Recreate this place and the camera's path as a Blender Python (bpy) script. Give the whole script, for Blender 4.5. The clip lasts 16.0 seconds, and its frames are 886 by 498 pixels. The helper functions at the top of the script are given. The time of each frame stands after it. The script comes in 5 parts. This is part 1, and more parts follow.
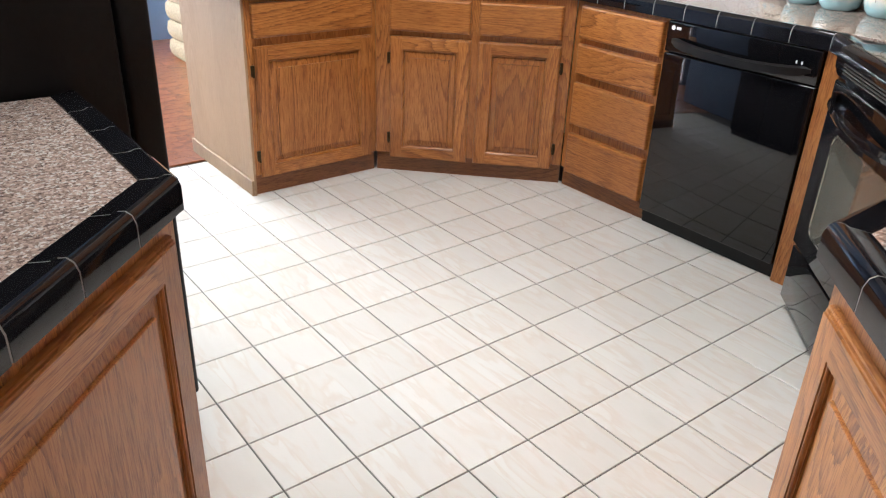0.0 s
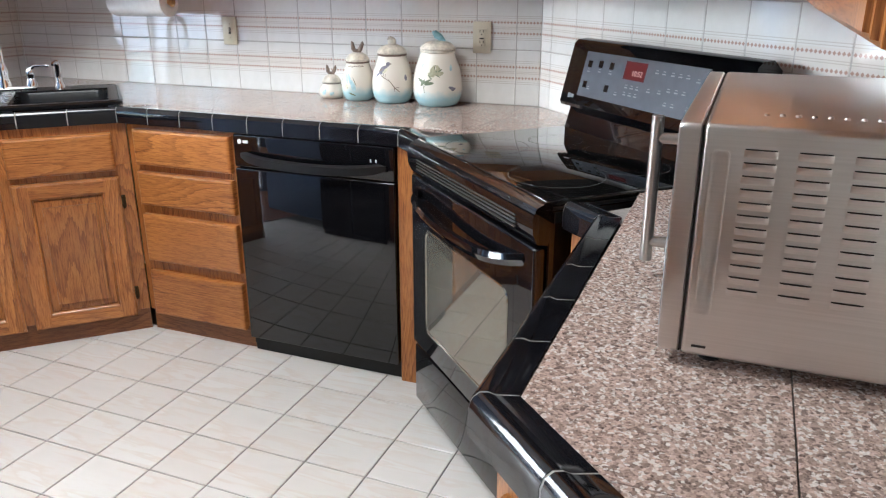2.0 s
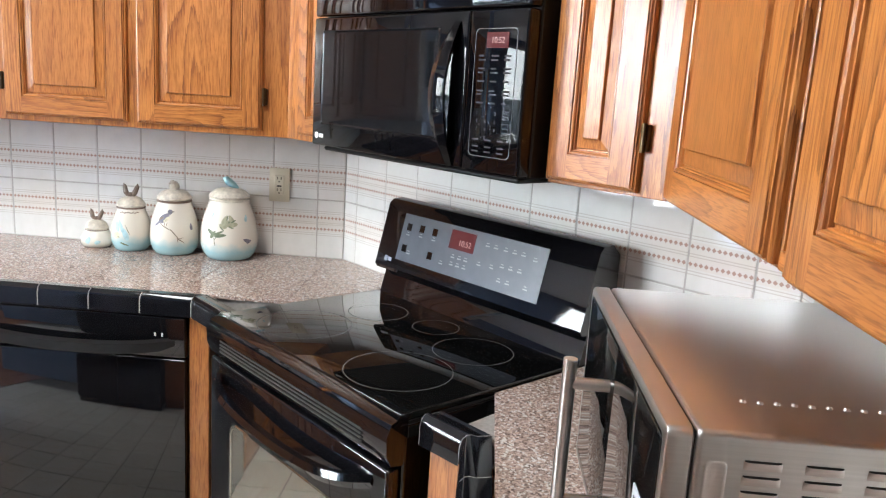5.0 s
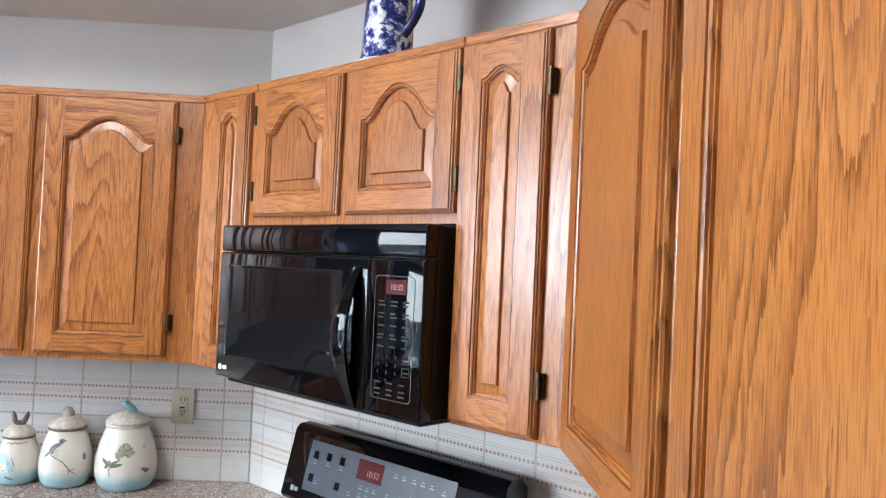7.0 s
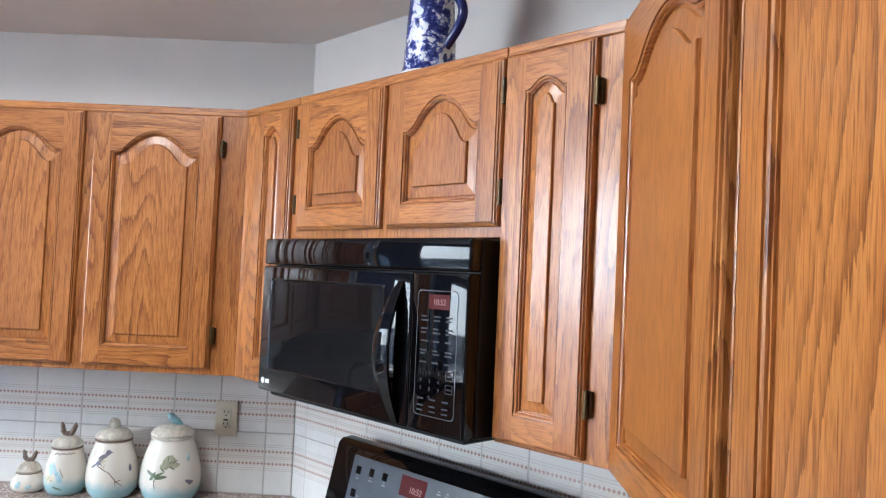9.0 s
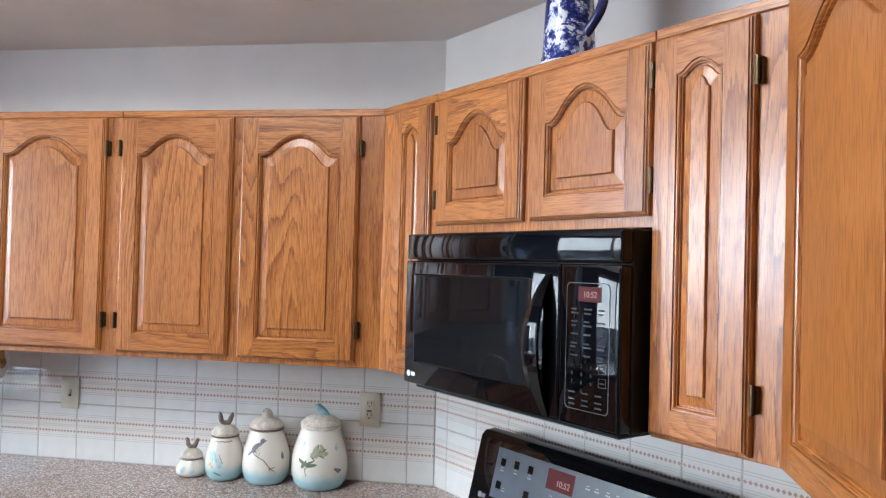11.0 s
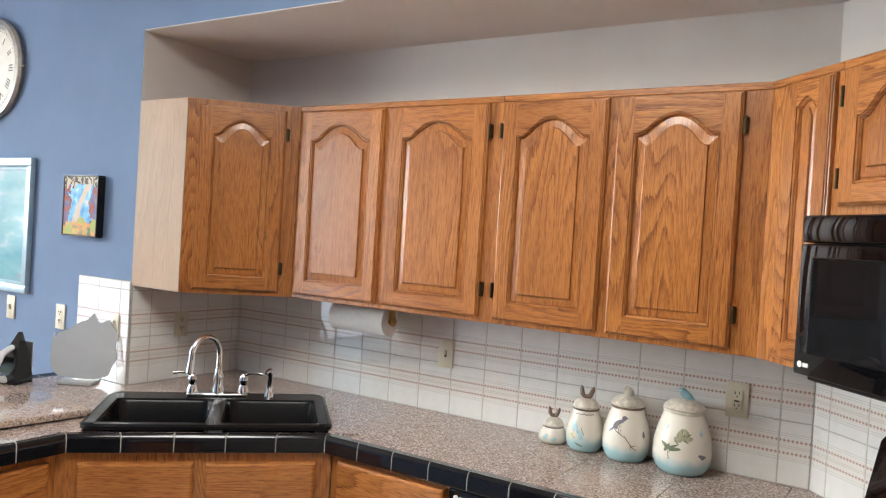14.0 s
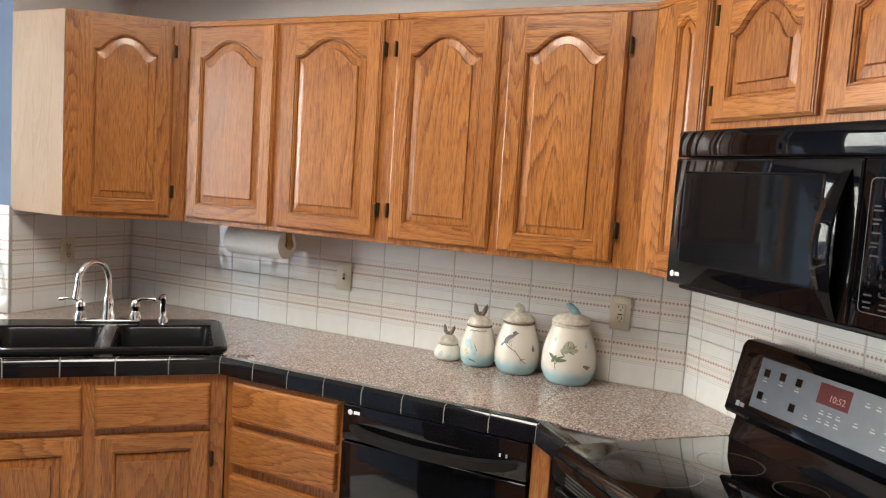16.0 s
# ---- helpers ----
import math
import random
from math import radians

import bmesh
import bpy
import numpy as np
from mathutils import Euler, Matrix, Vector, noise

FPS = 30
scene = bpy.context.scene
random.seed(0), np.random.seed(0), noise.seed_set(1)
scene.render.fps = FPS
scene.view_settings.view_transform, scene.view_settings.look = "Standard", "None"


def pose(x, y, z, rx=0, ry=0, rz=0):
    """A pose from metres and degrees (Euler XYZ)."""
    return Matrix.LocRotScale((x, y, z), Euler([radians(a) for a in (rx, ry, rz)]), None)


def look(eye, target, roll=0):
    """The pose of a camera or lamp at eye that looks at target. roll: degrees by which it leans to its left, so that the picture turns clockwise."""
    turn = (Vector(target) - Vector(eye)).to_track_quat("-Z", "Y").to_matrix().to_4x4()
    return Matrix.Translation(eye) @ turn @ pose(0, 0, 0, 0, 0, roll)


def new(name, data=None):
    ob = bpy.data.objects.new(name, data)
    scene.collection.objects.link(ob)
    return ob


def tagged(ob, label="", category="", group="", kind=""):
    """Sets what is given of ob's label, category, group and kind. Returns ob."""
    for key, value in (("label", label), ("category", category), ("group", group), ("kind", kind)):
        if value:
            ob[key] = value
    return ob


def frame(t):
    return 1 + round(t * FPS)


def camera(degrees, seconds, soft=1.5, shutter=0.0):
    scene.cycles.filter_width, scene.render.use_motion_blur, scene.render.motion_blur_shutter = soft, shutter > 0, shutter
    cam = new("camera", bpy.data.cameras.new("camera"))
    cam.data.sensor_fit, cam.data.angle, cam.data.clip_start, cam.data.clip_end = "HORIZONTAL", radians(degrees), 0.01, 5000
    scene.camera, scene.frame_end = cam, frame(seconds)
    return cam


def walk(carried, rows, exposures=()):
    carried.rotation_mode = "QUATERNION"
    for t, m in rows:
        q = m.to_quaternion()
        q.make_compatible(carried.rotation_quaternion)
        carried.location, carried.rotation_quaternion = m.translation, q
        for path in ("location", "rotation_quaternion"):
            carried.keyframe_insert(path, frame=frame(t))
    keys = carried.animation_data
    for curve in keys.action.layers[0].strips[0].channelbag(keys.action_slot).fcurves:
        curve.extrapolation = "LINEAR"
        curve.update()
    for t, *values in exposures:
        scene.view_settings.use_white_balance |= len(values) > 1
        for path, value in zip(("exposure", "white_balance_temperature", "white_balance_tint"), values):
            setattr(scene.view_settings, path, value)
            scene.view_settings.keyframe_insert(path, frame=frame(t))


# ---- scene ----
cam = camera(60.0, 16.0, soft=1.2)
PATH = [
    (0, (0.225, 0.069, 1.363), (1.333, 1.472, 0.466), 2.2),
    (0.5, (0.323, 0.160, 1.378), (1.656, 1.446, 0.620), 2.7),
    (0.6, (0.323, 0.165, 1.39), (1.71, 1.402, 0.651), 2.7),
    (1, (0.39, 0.23, 1.386), (1.985, 1.23, 0.711), 2.8),
    (1.5, (0.443, 0.245, 1.386), (2.167, 1.024, 0.738), 2.0),
    (2, (0.553, 0.267, 1.376), (2.306, 0.962, 0.708), 0.0),
    (2.5, (0.656, 0.275, 1.364), (2.419, 0.894, 0.651), -0.1),
    (3, (0.71, 0.331, 1.373), (2.502, 0.825, 0.637), 1.6),
    (3.5, (0.764, 0.422, 1.39), (2.605, 0.76, 0.684), 2.4),
    (4, (0.775, 0.491, 1.411), (2.651, 0.725, 0.757), 2.1),
    (4.5, (0.788, 0.53, 1.441), (2.703, 0.689, 0.887), 2.5),
    (5, (0.793, 0.52, 1.509), (2.75, 0.622, 1.11), 3.7),
    (5.2, (0.796, 0.506, 1.533), (2.767, 0.581, 1.201), 4.1),
    (7.3, (0.787, 0.487, 1.667), (2.784, 0.417, 1.735), 2.5),
    (7.5, (0.788, 0.487, 1.67), (2.786, 0.43, 1.737), 2.5),
    (8, (0.796, 0.49, 1.673), (2.795, 0.46, 1.741), 2.2),
    (8.2, (0.805, 0.491, 1.669), (2.803, 0.485, 1.74), 2.4),
    (10.3, (0.816, 0.5, 1.67), (2.812, 0.604, 1.733), 1.9),
    (10.5, (0.816, 0.513, 1.667), (2.808, 0.678, 1.724), 1.9),
    (11, (0.811, 0.555, 1.67), (2.783, 0.889, 1.709), 1.5),
    (11.5, (0.796, 0.621, 1.666), (2.747, 1.061, 1.7), 1.4),
    (12, (0.797, 0.604, 1.666), (2.711, 1.182, 1.697), 1.6),
    (12.5, (0.787, 0.634, 1.667), (2.656, 1.346, 1.687), 1.7),
    (13, (0.772, 0.668, 1.649), (2.582, 1.518, 1.675), 2.1),
    (13.5, (0.75, 0.688, 1.674), (2.491, 1.674, 1.665), 2.9),
    (14, (0.735, 0.706, 1.643), (2.415, 1.79, 1.607), 3.5),
    (14.5, (0.727, 0.697, 1.612), (2.392, 1.801, 1.518), 4.1),
    (15, (0.73, 0.678, 1.599), (2.42, 1.737, 1.455), 4.3),
    (15.5, (0.744, 0.655, 1.592), (2.481, 1.632, 1.422), 4.2),
    (16, (0.754, 0.642, 1.586), (2.544, 1.517, 1.403), 3.7),
]
EXPOSURE = [(0, 1.80, 5900, 5), (1.0, 1.88, 5800, 5), (2.0, 1.98, 5700, 5), (3.5, 2.08, 5700, 5), (5, 2.0, 5850, 5), (8, 1.68, 5400, 5), (10.5, 1.63, 5450, 5), (12, 1.58, 5500, 5), (13, 1.58, 5750, 5), (14.5, 1.50, 6400, 5), (16, 1.52, 6600, 5)]
walk(cam, [(t, look(eye, target, roll)) for t, eye, target, roll in PATH], EXPOSURE)

# ---- world, sun, window light ----
world = bpy.data.worlds.new("world")
scene.world = world
world.use_nodes = True
wn = world.node_tree.nodes
sky = wn.new("ShaderNodeTexSky")
sky.sky_type = 'NISHITA'
sky.sun_disc = False
sky.sun_elevation = radians(32)
sky.sun_rotation = radians(150)
world.node_tree.links.new(sky.outputs[0], wn["Background"].inputs[0])
wn["Background"].inputs[1].default_value = 0.15
sun_data = bpy.data.lights.new("sun", 'SUN')
sun_data.energy, sun_data.angle, sun_data.color = 5.0, radians(0.6), (1, 0.95, 0.88)
sun = new("sun", sun_data)
sun.matrix_world = look((6, -10, 9), (0, 0, 0))


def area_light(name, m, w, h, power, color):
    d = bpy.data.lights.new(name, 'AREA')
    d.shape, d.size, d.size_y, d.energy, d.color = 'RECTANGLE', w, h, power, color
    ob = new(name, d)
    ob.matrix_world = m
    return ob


# sky light entering through the wide windows, from outside and above
area_light("window_light", look((0.55, 8.3, 2.75), (1.2, 0.0, 1.35)), 4.4, 2.8, 225, (1.0, 0.98, 0.95))
area_light("side_window_light", look((-4.4, 5.3, 3.2), (1.0, 4.2, 0.9)), 2.0, 2.2, 8, (1.0, 0.99, 0.97))
# warm overhead lamp over the kitchen floor, added for brightness; its fixture is unseen
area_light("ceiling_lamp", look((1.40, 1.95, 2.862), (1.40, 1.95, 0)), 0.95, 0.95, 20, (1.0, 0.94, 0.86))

# ---- materials ----


def mat_nodes(name, rough=0.5, metal=0.0, color=(0.5, 0.5, 0.5)):
    m = bpy.data.materials.new(name)
    m.use_nodes = True
    nt = m.node_tree
    b = nt.nodes["Principled BSDF"]
    b.inputs["Roughness"].default_value = rough
    b.inputs["Metallic"].default_value = metal
    b.inputs["Base Color"].default_value = (*color, 1)
    return m, nt, b


def node(nt, kind, **values):
    n = nt.nodes.new(kind)
    for k, v in values.items():
        n.inputs[k.replace("_", " ")].default_value = v
    return n


def ramp(nt, fac, stops):
    r = nt.nodes.new("ShaderNodeValToRGB")
    els = r.color_ramp.elements
    while len(els) < len(stops):
        els.new(0.5)
    for e, (p, c) in zip(els, stops):
        e.position, e.color = p, (*c, 1)
    nt.links.new(fac, r.inputs[0])
    return r.outputs[0]


def math_node(nt, op, a, b=None):
    n = nt.nodes.new("ShaderNodeMath")
    n.operation = op
    for i, v in enumerate((a, b)):
        if v is None:
            continue
        if isinstance(v, (int, float)):
            n.inputs[i].default_value = v
        else:
            nt.links.new(v, n.inputs[i])
    return n.outputs[0]


def mix(nt, mode, fac, a, b):
    n = nt.nodes.new("ShaderNodeMix")
    n.data_type, n.blend_type = 'RGBA', mode
    for sock, v in ((n.inputs[0], fac), (n.inputs[6], a), (n.inputs[7], b)):
        if isinstance(v, (int, float)):
            sock.default_value = v
        elif isinstance(v, tuple):
            sock.default_value = (*v, 1)
        else:
            nt.links.new(v, sock)
    return n.outputs[2]


def coords(nt, scale, shuffle=True):
    tc = nt.nodes.new("ShaderNodeTexCoord")
    src = tc.outputs["Object"]
    if shuffle:
        oi = nt.nodes.new("ShaderNodeObjectInfo")
        add = nt.nodes.new("ShaderNodeVectorMath")
        add.operation = 'MULTIPLY_ADD'
        comb = nt.nodes.new("ShaderNodeCombineXYZ")
        for i in range(3):
            nt.links.new(math_node(nt, 'MULTIPLY', oi.outputs["Random"], (7.3, 3.1, 11.7)[i]), comb.inputs[i])
        nt.links.new(src, add.inputs[0])
        add.inputs[1].default_value = (1, 1, 1)
        nt.links.new(comb.outputs[0], add.inputs[2])
        src = add.outputs[0]
    mp = nt.nodes.new("ShaderNodeMapping")
    mp.inputs["Scale"].default_value = scale
    nt.links.new(src, mp.inputs[0])
    return mp.outputs[0]


def tex_noise(nt, vec, scale, detail=4.0, rough=0.55, distortion=0.0):
    n = node(nt, "ShaderNodeTexNoise", Scale=scale, Detail=detail, Roughness=rough, Distortion=distortion)
    nt.links.new(vec, n.inputs["Vector"])
    return n.outputs["Fac"]


def bump(nt, b, height, strength, distance=0.002):
    n = node(nt, "ShaderNodeBump", Strength=strength, Distance=distance)
    nt.links.new(height, n.inputs["Height"])
    nt.links.new(n.outputs[0], b.inputs["Normal"])


def oak(name, along, dark=(0.165, 0.052, 0.013), mid=(0.40, 0.150, 0.037), light=(0.52, 0.220, 0.058), rough=0.30, coat=0.25, grain=1.0):
    """Golden oak; along: 'z' for upright grain, 'h' for grain that lies level."""
    m, nt, b = mat_nodes(name, rough)

    def lay(across, length):
        return (across, across, length) if along == 'z' else (length, length, across)
    # growth rings cut through by the board's face, with a ragged porous edge
    fibre = tex_noise(nt, coords(nt, lay(190, 9)), 1.0, 2.0, 0.6)
    big = tex_noise(nt, coords(nt, lay(5.5, 0.75)), 1.0, 1.5, 0.45, 0.35)
    rings = math_node(nt, 'FRACT', math_node(nt, 'ADD', math_node(nt, 'MULTIPLY', big, 24.0), math_node(nt, 'MULTIPLY', fibre, 0.7)))
    ring_col = ramp(nt, rings, [(0.0, dark), (0.10, tuple(d * 0.6 + q * 0.4 for d, q in zip(dark, mid))), (0.26, mid), (0.7, light), (1.0, light)])
    calm = ramp(nt, tex_noise(nt, coords(nt, lay(3.5, 0.9)), 1.0, 1.0), [(0.38, (0.22, 0.22, 0.22)), (0.62, (0.82, 0.82, 0.82))])
    col = mix(nt, 'MIX', calm, mix(nt, 'MIX', 0.55, light, mid), ring_col)
    # short open pores, crowded in the early wood
    pores = tex_noise(nt, coords(nt, lay(450, 26)), 1.0, 2.0, 0.6)
    ticks = tex_noise(nt, coords(nt, lay(300, 17)), 1.0, 1.0, 0.5)
    col = mix(nt, 'MULTIPLY', 0.5 * grain, col, ramp(nt, pores, [(0.38, (0.48, 0.34, 0.23)), (0.52, (1.02, 1.02, 1.02))]))
    col = mix(nt, 'MULTIPLY', 0.6 * grain, col, ramp(nt, ticks, [(0.35, (0.50, 0.34, 0.23)), (0.43, (1.0, 1.0, 1.0))]))
    broad = tex_noise(nt, coords(nt, (3, 3, 1.2)), 1.0, 2.0)
    col = mix(nt, 'MULTIPLY', 0.6, col, ramp(nt, broad, [(0.3, (0.76, 0.70, 0.64)), (0.7, (1.12, 1.12, 1.12))]))
    oi = nt.nodes.new("ShaderNodeObjectInfo")
    col = mix(nt, 'MULTIPLY', 1.0, col, ramp(nt, oi.outputs["Random"], [(0.0, (0.86, 0.82, 0.78)), (1.0, (1.06, 1.06, 1.06))]))
    nt.links.new(col, b.inputs["Base Color"])
    bump(nt, b, pores, 0.12, 0.001)
    b.inputs["Coat Weight"].default_value = coat
    b.inputs["Coat Roughness"].default_value = 0.13
    return m


OAK_V = oak("oak_upright", 'z')
OAK_H = oak("oak_level", 'h')
OAK_PALE = oak("oak_veneer_pale", 'z', (0.33, 0.205, 0.115), (0.36, 0.228, 0.130), (0.385, 0.25, 0.146), 0.55, 0.0, 0.22)
# darker tones of the oak, only for the toe kick boards
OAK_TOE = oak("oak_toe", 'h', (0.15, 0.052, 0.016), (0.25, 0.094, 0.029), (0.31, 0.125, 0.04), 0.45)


def plain(name, color, rough=0.5, metal=0.0, vary=0.06, scale=18.0, bumpy=0.0, coat=0.0, spec=0.5):
    m, nt, b = mat_nodes(name, rough, metal, color)
    n = tex_noise(nt, coords(nt, (1, 1, 1), False), scale, 4.0)
    lo = tuple(c * (1 - vary) for c in color)
    hi = tuple(min(1, c * (1 + vary)) for c in color)
    nt.links.new(ramp(nt, n, [(0.3, lo), (0.7, hi)]), b.inputs["Base Color"])
    if bumpy:
        bump(nt, b, tex_noise(nt, coords(nt, (1, 1, 1), False), 160, 3.0), bumpy, 0.002)
    b.inputs["Coat Weight"].default_value = coat
    b.inputs["Specular IOR Level"].default_value = spec
    return m


def granite(name, tint):
    m, nt, b = mat_nodes(name, 0.045)
    b.inputs["Specular IOR Level"].default_value = 0.75
    v = coords(nt, (1, 1, 1))
    g = tuple(tint)
    layers = []
    for scale in (215.0, 400.0):
        warp = nt.nodes.new("ShaderNodeVectorMath")
        warp.operation = 'MULTIPLY_ADD'
        wob = node(nt, "ShaderNodeTexNoise", Scale=scale * 0.9, Detail=2.0)
        nt.links.new(v, wob.inputs["Vector"])
        nt.links.new(wob.outputs["Color"], warp.inputs[0])
        warp.inputs[1].default_value = (0.9 / scale,) * 3
        nt.links.new(v, warp.inputs[2])
        vor = node(nt, "ShaderNodeTexVoronoi", Scale=scale)
        nt.links.new(warp.outputs[0], vor.inputs["Vector"])
        sep = nt.nodes.new("ShaderNodeSeparateColor")
        nt.links.new(vor.outputs["Color"], sep.inputs[0])
        layers.append(sep.outputs[0])
    coarse = ramp(nt, layers[0], [(0.0, (0.16, 0.115, 0.10)), (0.22, tuple(c * 0.75 for c in g)), (0.5, g), (0.74, tuple(c * 1.25 for c in g)), (0.88, (0.60, 0.55, 0.515))])
    fine = ramp(nt, layers[1], [(0.0, (0.16, 0.14, 0.13)), (0.13, (0.45, 0.40, 0.38)), (0.24, (0.95, 0.94, 0.93)), (0.8, (1.0, 1.0, 1.0)), (0.9, (1.3, 1.3, 1.3))])
    nt.links.new(mix(nt, 'MULTIPLY', 0.62, coarse, fine), b.inputs["Base Color"])
    return m


GRANITE = granite("pink_grey_granite", (0.40, 0.298, 0.256))
BLACK_TILE = plain("black_glazed_tile", (0.007, 0.007, 0.009), 0.06, vary=0.3, scale=9, bumpy=0.012, spec=0.55)
GROUT = plain("light_grout", (0.28, 0.268, 0.255), 0.9, vary=0.15, scale=90)
WALL_GROUT = plain("pale_wall_grout", (0.47, 0.45, 0.42), 0.9, vary=0.12, scale=90)
FLOOR_GROUT = plain("grey_floor_grout", (0.10, 0.095, 0.09), 0.9, vary=0.2, scale=70)
BLACK_GLOSS = plain("black_enamel", (0.004, 0.004, 0.005), 0.035, vary=0.2, scale=3, spec=0.65)
MW_GLOSS = plain("black_lacquered_plastic", (0.003, 0.003, 0.004), 0.03, vary=0.2, scale=3, spec=0.32)
BLACK_SATIN = plain("black_satin_plastic", (0.008, 0.008, 0.009), 0.3, vary=0.15, scale=40, spec=0.3)
BLACK_FRIDGE = plain("black_textured_steel", (0.006, 0.005, 0.005), 0.4, vary=0.2, scale=60, bumpy=0.25, spec=0.2)
WHITE_WALL = plain("warm_white_paint", (0.66, 0.63, 0.60), 0.85, vary=0.03, scale=5, bumpy=0.12)
BLUE_WALL = plain("blue_paint", (0.155, 0.225, 0.355), 0.85, vary=0.04, scale=4, bumpy=0.12)
CEIL_PAINT = plain("ceiling_paint", (0.72, 0.70, 0.67), 0.9, vary=0.03, scale=5, bumpy=0.2)
CHROME = plain("chrome", (0.85, 0.85, 0.86), 0.07, 1.0, vary=0.02)
BRONZE = plain("antique_bronze", (0.085, 0.062, 0.034), 0.42, 1.0, vary=0.25, scale=120)
IVORY = plain("ivory_plastic", (0.60, 0.55, 0.42), 0.35, vary=0.04)
SLOT = plain("dark_slot", (0.02, 0.018, 0.016), 0.6)
WHITE_PLASTIC = plain("white_plastic", (0.8, 0.8, 0.8), 0.35, vary=0.02)
SINK_MAT = plain("black_composite", (0.008, 0.008, 0.009), 0.26, vary=0.25, scale=300, bumpy=0.06, spec=0.22)


def brushed_steel():
    m, nt, b = mat_nodes("brushed_steel", 0.3, 1.0, (0.60, 0.57, 0.54))
    n = tex_noise(nt, coords(nt, (3, 3, 420), False), 1.0, 3.0)
    nt.links.new(ramp(nt, n, [(0.3, (0.60, 0.575, 0.55)), (0.7, (0.66, 0.635, 0.61))]), b.inputs["Base Color"])
    nt.links.new(ramp(nt, n, [(0.2, (0.29, 0.29, 0.29)), (0.8, (0.37, 0.37, 0.37))]), b.inputs["Roughness"])
    bump(nt, b, n, 0.02, 0.0004)
    return m


STEEL = brushed_steel()


def floor_tile_mat():
    m, nt, b = mat_nodes("cream_veined_floor_tile", 0.22)
    rot = nt.nodes.new("ShaderNodeMapping")
    rot.inputs["Rotation"].default_value = (0, 0, radians(28))
    rot.inputs["Scale"].default_value = (9, 1.6, 1)
    nt.links.new(coords(nt, (1, 1, 1)), rot.inputs[0])
    n = tex_noise(nt, rot.outputs[0], 2.2, 3.0, 0.5, 0.6)
    col = ramp(nt, n, [(0.0, (0.66, 0.63, 0.59)), (0.46, (0.70, 0.675, 0.645)), (0.56, (0.675, 0.62, 0.57)), (0.61, (0.71, 0.69, 0.66)), (1.0, (0.73, 0.71, 0.69))])
    oi = nt.nodes.new("ShaderNodeObjectInfo")
    shade = ramp(nt, oi.outputs["Random"], [(0, (0.94, 0.93, 0.92)), (1, (1.0, 1.0, 1.0))])
    nt.links.new(mix(nt, 'MULTIPLY', 1.0, col, shade), b.inputs["Base Color"])
    bump(nt, b, tex_noise(nt, coords(nt, (1, 1, 1)), 60, 3), 0.06, 0.001)
    return m


FLOOR_TILE = floor_tile_mat()


def wall_tile_mat(name, rows):
    """White glazed tile, 152 x 203 mm, with printed lines and two rows of dots at the heights given (mm from the tile's middle)."""
    m, nt, b = mat_nodes(name, 0.04)
    b.inputs["Coat Weight"].default_value, b.inputs["Coat IOR"].default_value, b.inputs["Coat Roughness"].default_value = 1.0, 1.65, 0.02
    tc = nt.nodes.new("ShaderNodeTexCoord")
    sep = nt.nodes.new("ShaderNodeSeparateXYZ")
    nt.links.new(tc.outputs["Object"], sep.inputs[0])
    x, z = sep.outputs[0], sep.outputs[2]

    def band(at, half):
        return math_node(nt, 'LESS_THAN', math_node(nt, 'ABSOLUTE', math_node(nt, 'SUBTRACT', z, at)), half)
    dots = None
    lines = None
    for at in rows:
        cx = math_node(nt, 'SUBTRACT', math_node(nt, 'FRACT', math_node(nt, 'MULTIPLY', x, 1 / 0.0127)), 0.5)
        d = math_node(nt, 'ADD', math_node(nt, 'ABSOLUTE', math_node(nt, 'MULTIPLY', cx, 0.0127)), math_node(nt, 'ABSOLUTE', math_node(nt, 'SUBTRACT', z, at)))
        one = math_node(nt, 'LESS_THAN', d, 0.0054)
        dots = one if dots is None else math_node(nt, 'MAXIMUM', dots, one)
    mid = sum(rows) / 2
    for at in (mid + 0.042, mid + 0.035, mid + 0.003, mid - 0.003, mid - 0.035, mid - 0.042):
        one = band(at, 0.0011)
        lines = one if lines is None else math_node(nt, 'MAXIMUM', lines, one)
    cloud = tex_noise(nt, tc.outputs["Object"], 22, 3)
    base = ramp(nt, cloud, [(0.3, (0.76, 0.75, 0.72)), (0.7, (0.81, 0.80, 0.775))])
    wide = band(mid, 0.030)
    c1 = mix(nt, 'MIX', math_node(nt, 'MULTIPLY', wide, 0.35), base, (0.70, 0.62, 0.54))
    c2 = mix(nt, 'MIX', math_node(nt, 'MULTIPLY', lines, 0.5), c1, (0.46, 0.39, 0.34))
    c3 = mix(nt, 'MIX', math_node(nt, 'MULTIPLY', dots, 0.9), c2, (0.43, 0.27, 0.22))
    nt.links.new(c3, b.inputs["Base Color"])
    bump(nt, b, tex_noise(nt, tc.outputs["Object"], 14, 2), 0.08, 0.003)
    return m


TILE_LOW = wall_tile_mat("wall_tile_lower", (0.040, 0.000))
TILE_HIGH = wall_tile_mat("wall_tile_upper", (-0.004, -0.043))
TILE_PLAIN = plain("wall_tile_plain", (0.76, 0.745, 0.71), 0.09, vary=0.03, scale=22)


def glass_mat(name, color=(1, 1, 1), rough=0.0):
    m, nt, b = mat_nodes(name, rough, 0, color)
    b.inputs["Transmission Weight"].default_value = 1.0
    b.inputs["IOR"].default_value = 1.45
    return m


GLASS = glass_mat("clear_glass")
DARK_GLASS = plain("dark_oven_glass", (0.004, 0.004, 0.004), 0.03, vary=0.1, spec=0.6)


